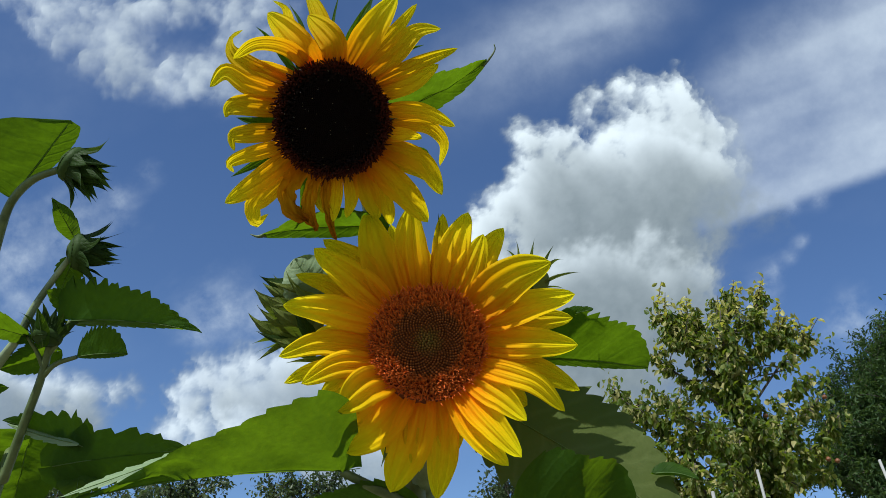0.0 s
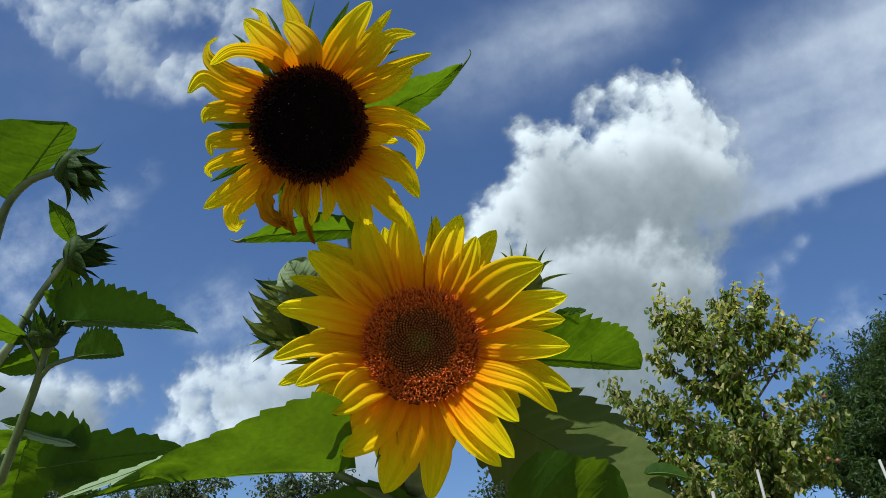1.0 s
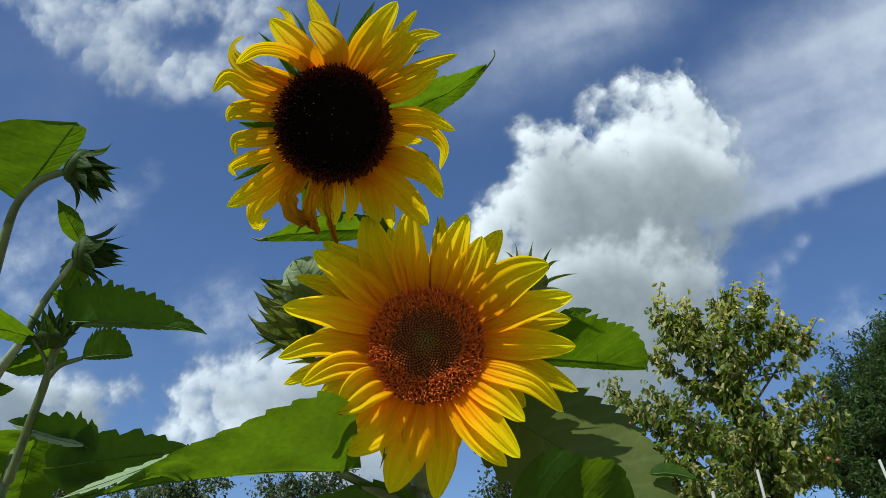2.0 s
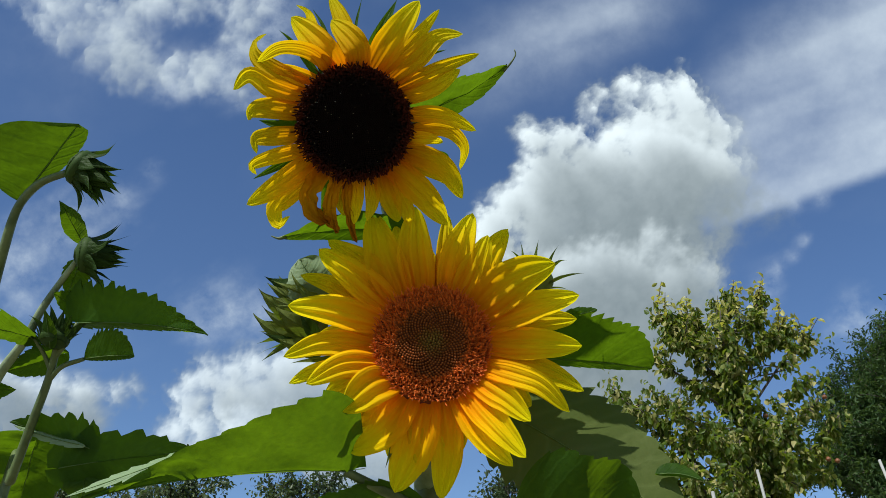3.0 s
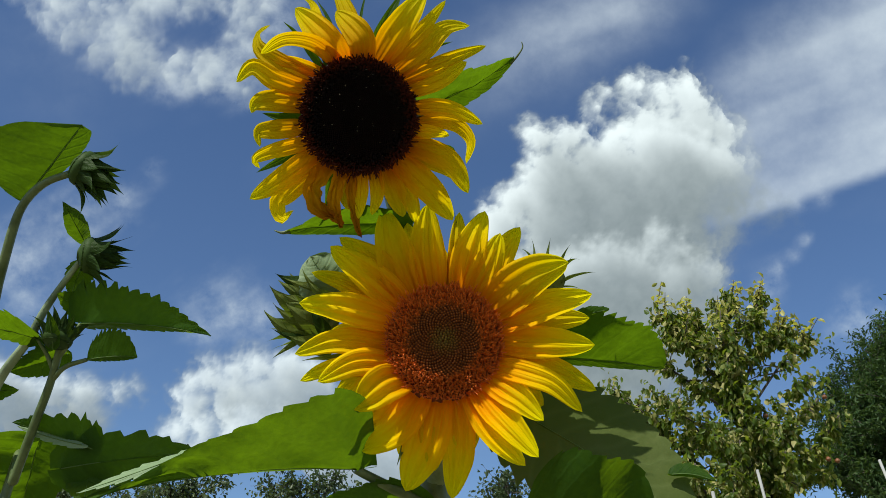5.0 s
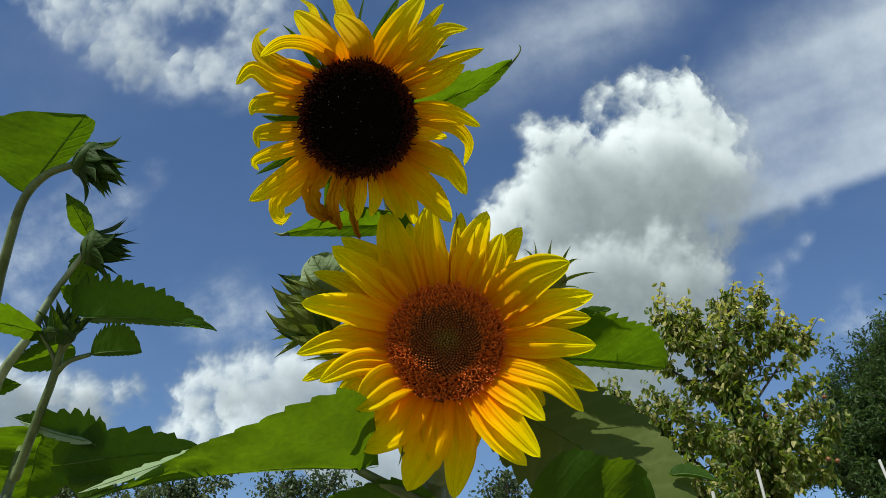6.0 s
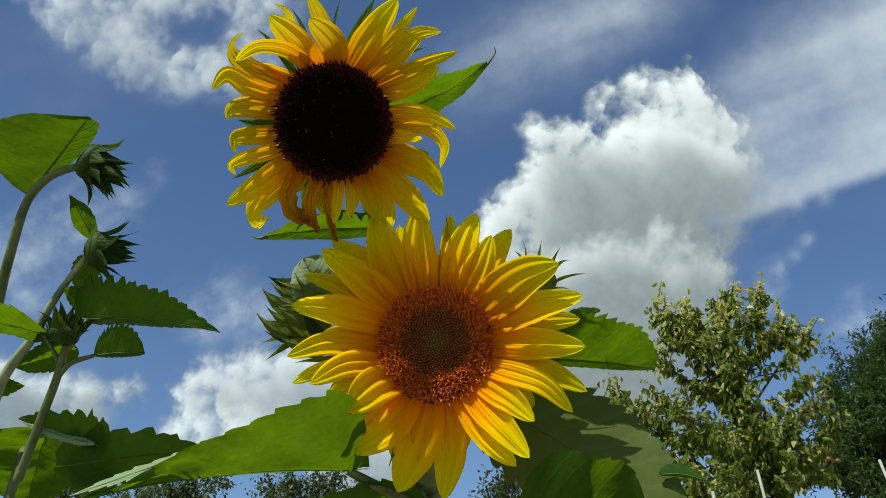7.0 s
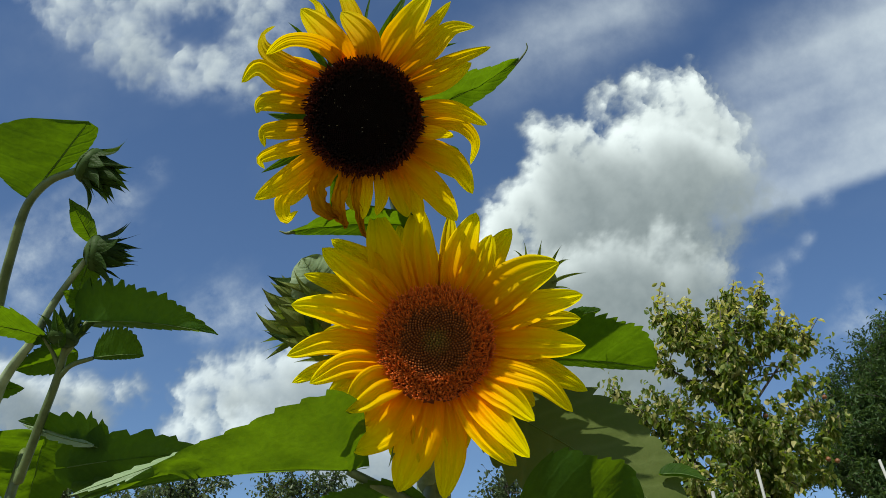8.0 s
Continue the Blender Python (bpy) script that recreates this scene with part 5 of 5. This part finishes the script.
# ---- movement ----
def motions():
    bx, by = 0.02, 0.777
    walk(NEAR, [
        (0.0, pose(bx, by, 0, 0.000, 0.000)), (0.1, pose(bx, by, 0, -0.037, -0.053)), (0.2, pose(bx, by, 0, -0.071, -0.159)), (0.3, pose(bx, by, 0, -0.108, -0.212)), (0.4, pose(bx, by, 0, -0.148, -0.213)),
        (0.5, pose(bx, by, 0, -0.189, -0.197)), (0.6, pose(bx, by, 0, -0.181, -0.161)), (0.7, pose(bx, by, 0, -0.173, -0.144)), (0.8, pose(bx, by, 0, -0.164, -0.108)), (0.9, pose(bx, by, 0, -0.153, -0.144)),
        (1.0, pose(bx, by, 0, -0.138, -0.213)), (1.1, pose(bx, by, 0, -0.137, -0.231)), (1.2, pose(bx, by, 0, -0.137, -0.231)), (1.3, pose(bx, by, 0, -0.139, -0.196)), (1.4, pose(bx, by, 0, -0.141, -0.152)),
        (1.5, pose(bx, by, 0, -0.145, -0.108)), (1.6, pose(bx, by, 0, -0.138, -0.099)), (1.7, pose(bx, by, 0, -0.132, -0.089)), (2.8, pose(bx, by, 0, -0.068, 0.086)), (2.9, pose(bx, by, 0, -0.061, 0.086)),
        (3.0, pose(bx, by, 0, -0.057, 0.139)), (3.1, pose(bx, by, 0, -0.049, 0.175)), (3.2, pose(bx, by, 0, -0.040, 0.192)), (3.3, pose(bx, by, 0, -0.029, 0.175)), (3.4, pose(bx, by, 0, -0.021, 0.210)),
        (3.5, pose(bx, by, 0, -0.012, 0.262)), (3.6, pose(bx, by, 0, -0.016, 0.332)), (3.7, pose(bx, by, 0, -0.017, 0.367)), (3.8, pose(bx, by, 0, -0.018, 0.385)), (3.9, pose(bx, by, 0, -0.019, 0.402)),
        (4.0, pose(bx, by, 0, -0.018, 0.385)), (4.1, pose(bx, by, 0, 0.002, 0.402)), (4.2, pose(bx, by, 0, 0.022, 0.411)), (4.3, pose(bx, by, 0, 0.042, 0.420)), (4.4, pose(bx, by, 0, 0.060, 0.438)),
        (4.5, pose(bx, by, 0, 0.081, 0.420)), (4.6, pose(bx, by, 0, 0.082, 0.402)), (4.7, pose(bx, by, 0, 0.081, 0.420)), (5.8, pose(bx, by, 0, 0.074, 0.665)), (5.9, pose(bx, by, 0, 0.074, 0.665)),
        (6.0, pose(bx, by, 0, 0.077, 0.560)), (6.1, pose(bx, by, 0, 0.051, 0.420)), (6.2, pose(bx, by, 0, 0.037, 0.053)), (6.3, pose(bx, by, 0, 0.012, -0.052)), (6.4, pose(bx, by, 0, -0.017, -0.071)),
        (6.5, pose(bx, by, 0, -0.047, -0.053)), (6.6, pose(bx, by, 0, -0.056, 0.122)), (6.7, pose(bx, by, 0, -0.064, 0.297)), (6.8, pose(bx, by, 0, -0.070, 0.437)), (6.9, pose(bx, by, 0, -0.069, 0.420)),
        (7.0, pose(bx, by, 0, -0.062, 0.244)), (7.1, pose(bx, by, 0, -0.046, 0.104)), (7.2, pose(bx, by, 0, -0.029, -0.018)), (7.3, pose(bx, by, 0, -0.017, -0.053)), (7.4, pose(bx, by, 0, -0.012, 0.052)),
        (7.5, pose(bx, by, 0, -0.008, 0.175)), (7.6, pose(bx, by, 0, -0.016, 0.332)), (7.7, pose(bx, by, 0, -0.019, 0.411)), (7.8, pose(bx, by, 0, -0.021, 0.490)), (7.9, pose(bx, by, 0, -0.019, 0.402)),
        (8.0, pose(bx, by, 0, -0.011, 0.244)),
    ])
    bx, by = -0.018, 0.846
    walk(TALL, [
        (0.0, pose(bx, by, 0, 0.000, 0.000)), (0.1, pose(bx, by, 0, -0.061, -0.023)), (0.2, pose(bx, by, 0, -0.114, -0.155)), (0.3, pose(bx, by, 0, -0.169, -0.256)), (0.4, pose(bx, by, 0, -0.225, -0.357)),
        (0.5, pose(bx, by, 0, -0.280, -0.459)), (0.6, pose(bx, by, 0, -0.262, -0.582)), (0.7, pose(bx, by, 0, -0.253, -0.612)), (0.8, pose(bx, by, 0, -0.246, -0.611)), (0.9, pose(bx, by, 0, -0.237, -0.641)),
        (1.0, pose(bx, by, 0, -0.228, -0.671)), (1.1, pose(bx, by, 0, -0.231, -0.640)), (1.2, pose(bx, by, 0, -0.248, -0.455)), (1.3, pose(bx, by, 0, -0.260, -0.315)), (1.4, pose(bx, by, 0, -0.267, -0.230)),
        (1.5, pose(bx, by, 0, -0.274, -0.144)), (1.6, pose(bx, by, 0, -0.270, -0.112)), (1.7, pose(bx, by, 0, -0.266, -0.080)), (2.8, pose(bx, by, 0, -0.229, 0.381)), (2.9, pose(bx, by, 0, -0.229, 0.482)),
        (3.0, pose(bx, by, 0, -0.228, 0.584)), (3.1, pose(bx, by, 0, -0.197, 0.604)), (3.2, pose(bx, by, 0, -0.167, 0.622)), (3.3, pose(bx, by, 0, -0.134, 0.618)), (3.4, pose(bx, by, 0, -0.103, 0.613)),
        (3.5, pose(bx, by, 0, -0.070, 0.600)), (3.6, pose(bx, by, 0, -0.031, 0.573)), (3.7, pose(bx, by, 0, 0.006, 0.569)), (3.8, pose(bx, by, 0, 0.044, 0.566)), (3.9, pose(bx, by, 0, 0.081, 0.600)),
        (4.0, pose(bx, by, 0, 0.116, 0.634)), (4.1, pose(bx, by, 0, 0.131, 0.698)), (4.2, pose(bx, by, 0, 0.146, 0.762)), (4.3, pose(bx, by, 0, 0.156, 0.933)), (4.4, pose(bx, by, 0, 0.169, 1.105)),
        (4.5, pose(bx, by, 0, 0.181, 1.245)), (4.6, pose(bx, by, 0, 0.169, 1.244)), (4.7, pose(bx, by, 0, 0.161, 1.135)), (5.8, pose(bx, by, 0, 0.061, 0.396)), (5.9, pose(bx, by, 0, 0.039, 0.549)),
        (6.0, pose(bx, by, 0, 0.019, 0.703)), (6.1, pose(bx, by, 0, 0.036, 0.853)), (6.2, pose(bx, by, 0, 0.054, 1.002)), (6.3, pose(bx, by, 0, 0.081, 0.957)), (6.4, pose(bx, by, 0, 0.108, 0.913)),
        (6.5, pose(bx, by, 0, 0.138, 0.807)), (6.6, pose(bx, by, 0, 0.091, 0.523)), (6.7, pose(bx, by, 0, 0.043, 0.285)), (6.8, pose(bx, by, 0, -0.009, 0.123)), (6.9, pose(bx, by, 0, -0.069, 0.069)),
        (7.0, pose(bx, by, 0, -0.128, 0.016)), (7.1, pose(bx, by, 0, -0.093, 0.144)), (7.2, pose(bx, by, 0, -0.057, 0.274)), (7.3, pose(bx, by, 0, -0.023, 0.442)), (7.4, pose(bx, by, 0, 0.011, 0.608)),
        (7.5, pose(bx, by, 0, 0.048, 0.721)), (7.6, pose(bx, by, 0, 0.056, 0.816)), (7.7, pose(bx, by, 0, 0.066, 0.886)), (7.8, pose(bx, by, 0, 0.075, 0.957)), (7.9, pose(bx, by, 0, 0.088, 0.943)),
        (8.0, pose(bx, by, 0, 0.103, 0.881)),
    ])
    bx, by = -0.45, 0.8
    walk(YOUNG, [
        (0.0, pose(bx, by, 0, 0.000, 0.000)), (0.1, pose(bx, by, 0, -0.012, -0.094)), (0.2, pose(bx, by, 0, -0.010, -0.075)), (0.3, pose(bx, by, 0, 0.000, 0.000)), (0.4, pose(bx, by, 0, 0.015, 0.113)),
        (0.5, pose(bx, by, 0, 0.034, 0.244)), (0.6, pose(bx, by, 0, 0.031, 0.332)), (0.7, pose(bx, by, 0, 0.008, 0.288)), (0.8, pose(bx, by, 0, -0.032, 0.112)), (0.9, pose(bx, by, 0, -0.065, -0.007)),
        (1.0, pose(bx, by, 0, -0.099, -0.146)), (1.1, pose(bx, by, 0, -0.095, -0.180)), (1.2, pose(bx, by, 0, -0.077, -0.101)), (1.3, pose(bx, by, 0, -0.054, 0.015)), (1.4, pose(bx, by, 0, -0.025, 0.168)),
        (1.5, pose(bx, by, 0, -0.008, 0.228)), (1.6, pose(bx, by, 0, -0.026, 0.185)), (1.7, pose(bx, by, 0, -0.045, 0.143)), (2.8, pose(bx, by, 0, -0.182, 0.125)), (2.9, pose(bx, by, 0, -0.184, 0.107)),
        (3.0, pose(bx, by, 0, -0.177, 0.163)), (3.1, pose(bx, by, 0, -0.084, 0.252)), (3.2, pose(bx, by, 0, 0.014, 0.378)), (3.3, pose(bx, by, 0, 0.053, 0.464)), (3.4, pose(bx, by, 0, 0.089, 0.531)),
        (3.5, pose(bx, by, 0, 0.117, 0.542)), (3.6, pose(bx, by, 0, 0.151, 0.502)), (3.7, pose(bx, by, 0, 0.184, 0.461)), (3.8, pose(bx, by, 0, 0.220, 0.440)), (3.9, pose(bx, by, 0, 0.265, 0.474)),
        (4.0, pose(bx, by, 0, 0.318, 0.565)), (4.1, pose(bx, by, 0, 0.292, 0.652)), (4.2, pose(bx, by, 0, 0.267, 0.740)), (4.3, pose(bx, by, 0, 0.097, 0.667)), (4.4, pose(bx, by, 0, -0.073, 0.595)),
        (4.5, pose(bx, by, 0, -0.193, 0.461)), (4.6, pose(bx, by, 0, -0.313, 0.326)), (4.7, pose(bx, by, 0, -0.327, 0.231)), (5.8, pose(bx, by, 0, 0.343, 0.469)), (5.9, pose(bx, by, 0, 0.351, 0.525)),
        (6.0, pose(bx, by, 0, 0.360, 0.581)), (6.1, pose(bx, by, 0, 0.261, 0.579)), (6.2, pose(bx, by, 0, 0.159, 0.558)), (6.3, pose(bx, by, 0, 0.007, 0.465)), (6.4, pose(bx, by, 0, -0.166, 0.239)),
        (6.5, pose(bx, by, 0, -0.203, 0.117)), (6.6, pose(bx, by, 0, -0.221, 0.128)), (6.7, pose(bx, by, 0, -0.090, 0.214)), (6.8, pose(bx, by, 0, 0.056, 0.394)), (6.9, pose(bx, by, 0, 0.154, 0.520)),
        (7.0, pose(bx, by, 0, 0.252, 0.646)), (7.1, pose(bx, by, 0, 0.204, 0.592)), (7.2, pose(bx, by, 0, 0.157, 0.539)), (7.3, pose(bx, by, 0, 0.072, 0.419)), (7.4, pose(bx, by, 0, -0.011, 0.298)),
        (7.5, pose(bx, by, 0, -0.090, 0.214)), (7.6, pose(bx, by, 0, -0.076, 0.255)), (7.7, pose(bx, by, 0, -0.052, 0.362)), (7.8, pose(bx, by, 0, -0.028, 0.469)), (7.9, pose(bx, by, 0, -0.016, 0.501)),
        (8.0, pose(bx, by, 0, -0.003, 0.532)),
    ])
    # the clouds drift evenly with the high wind
    for key, across, rise in (("big", 25.0, 9.0), ("high", 26.0, 16.5), ("low", 13.0, 2.5), ("veil", 36.0, 10.0), ("wisp", 16.0, 6.0)):
        rest = CLOUDS[key].matrix_basis.copy()
        walk(CLOUDS[key], [(0.25 * k, Matrix.Translation((Vector((1, 0, 0)) * across + UPWARD * rise) * (k / 32)) @ rest) for k in range(33)])


motions()
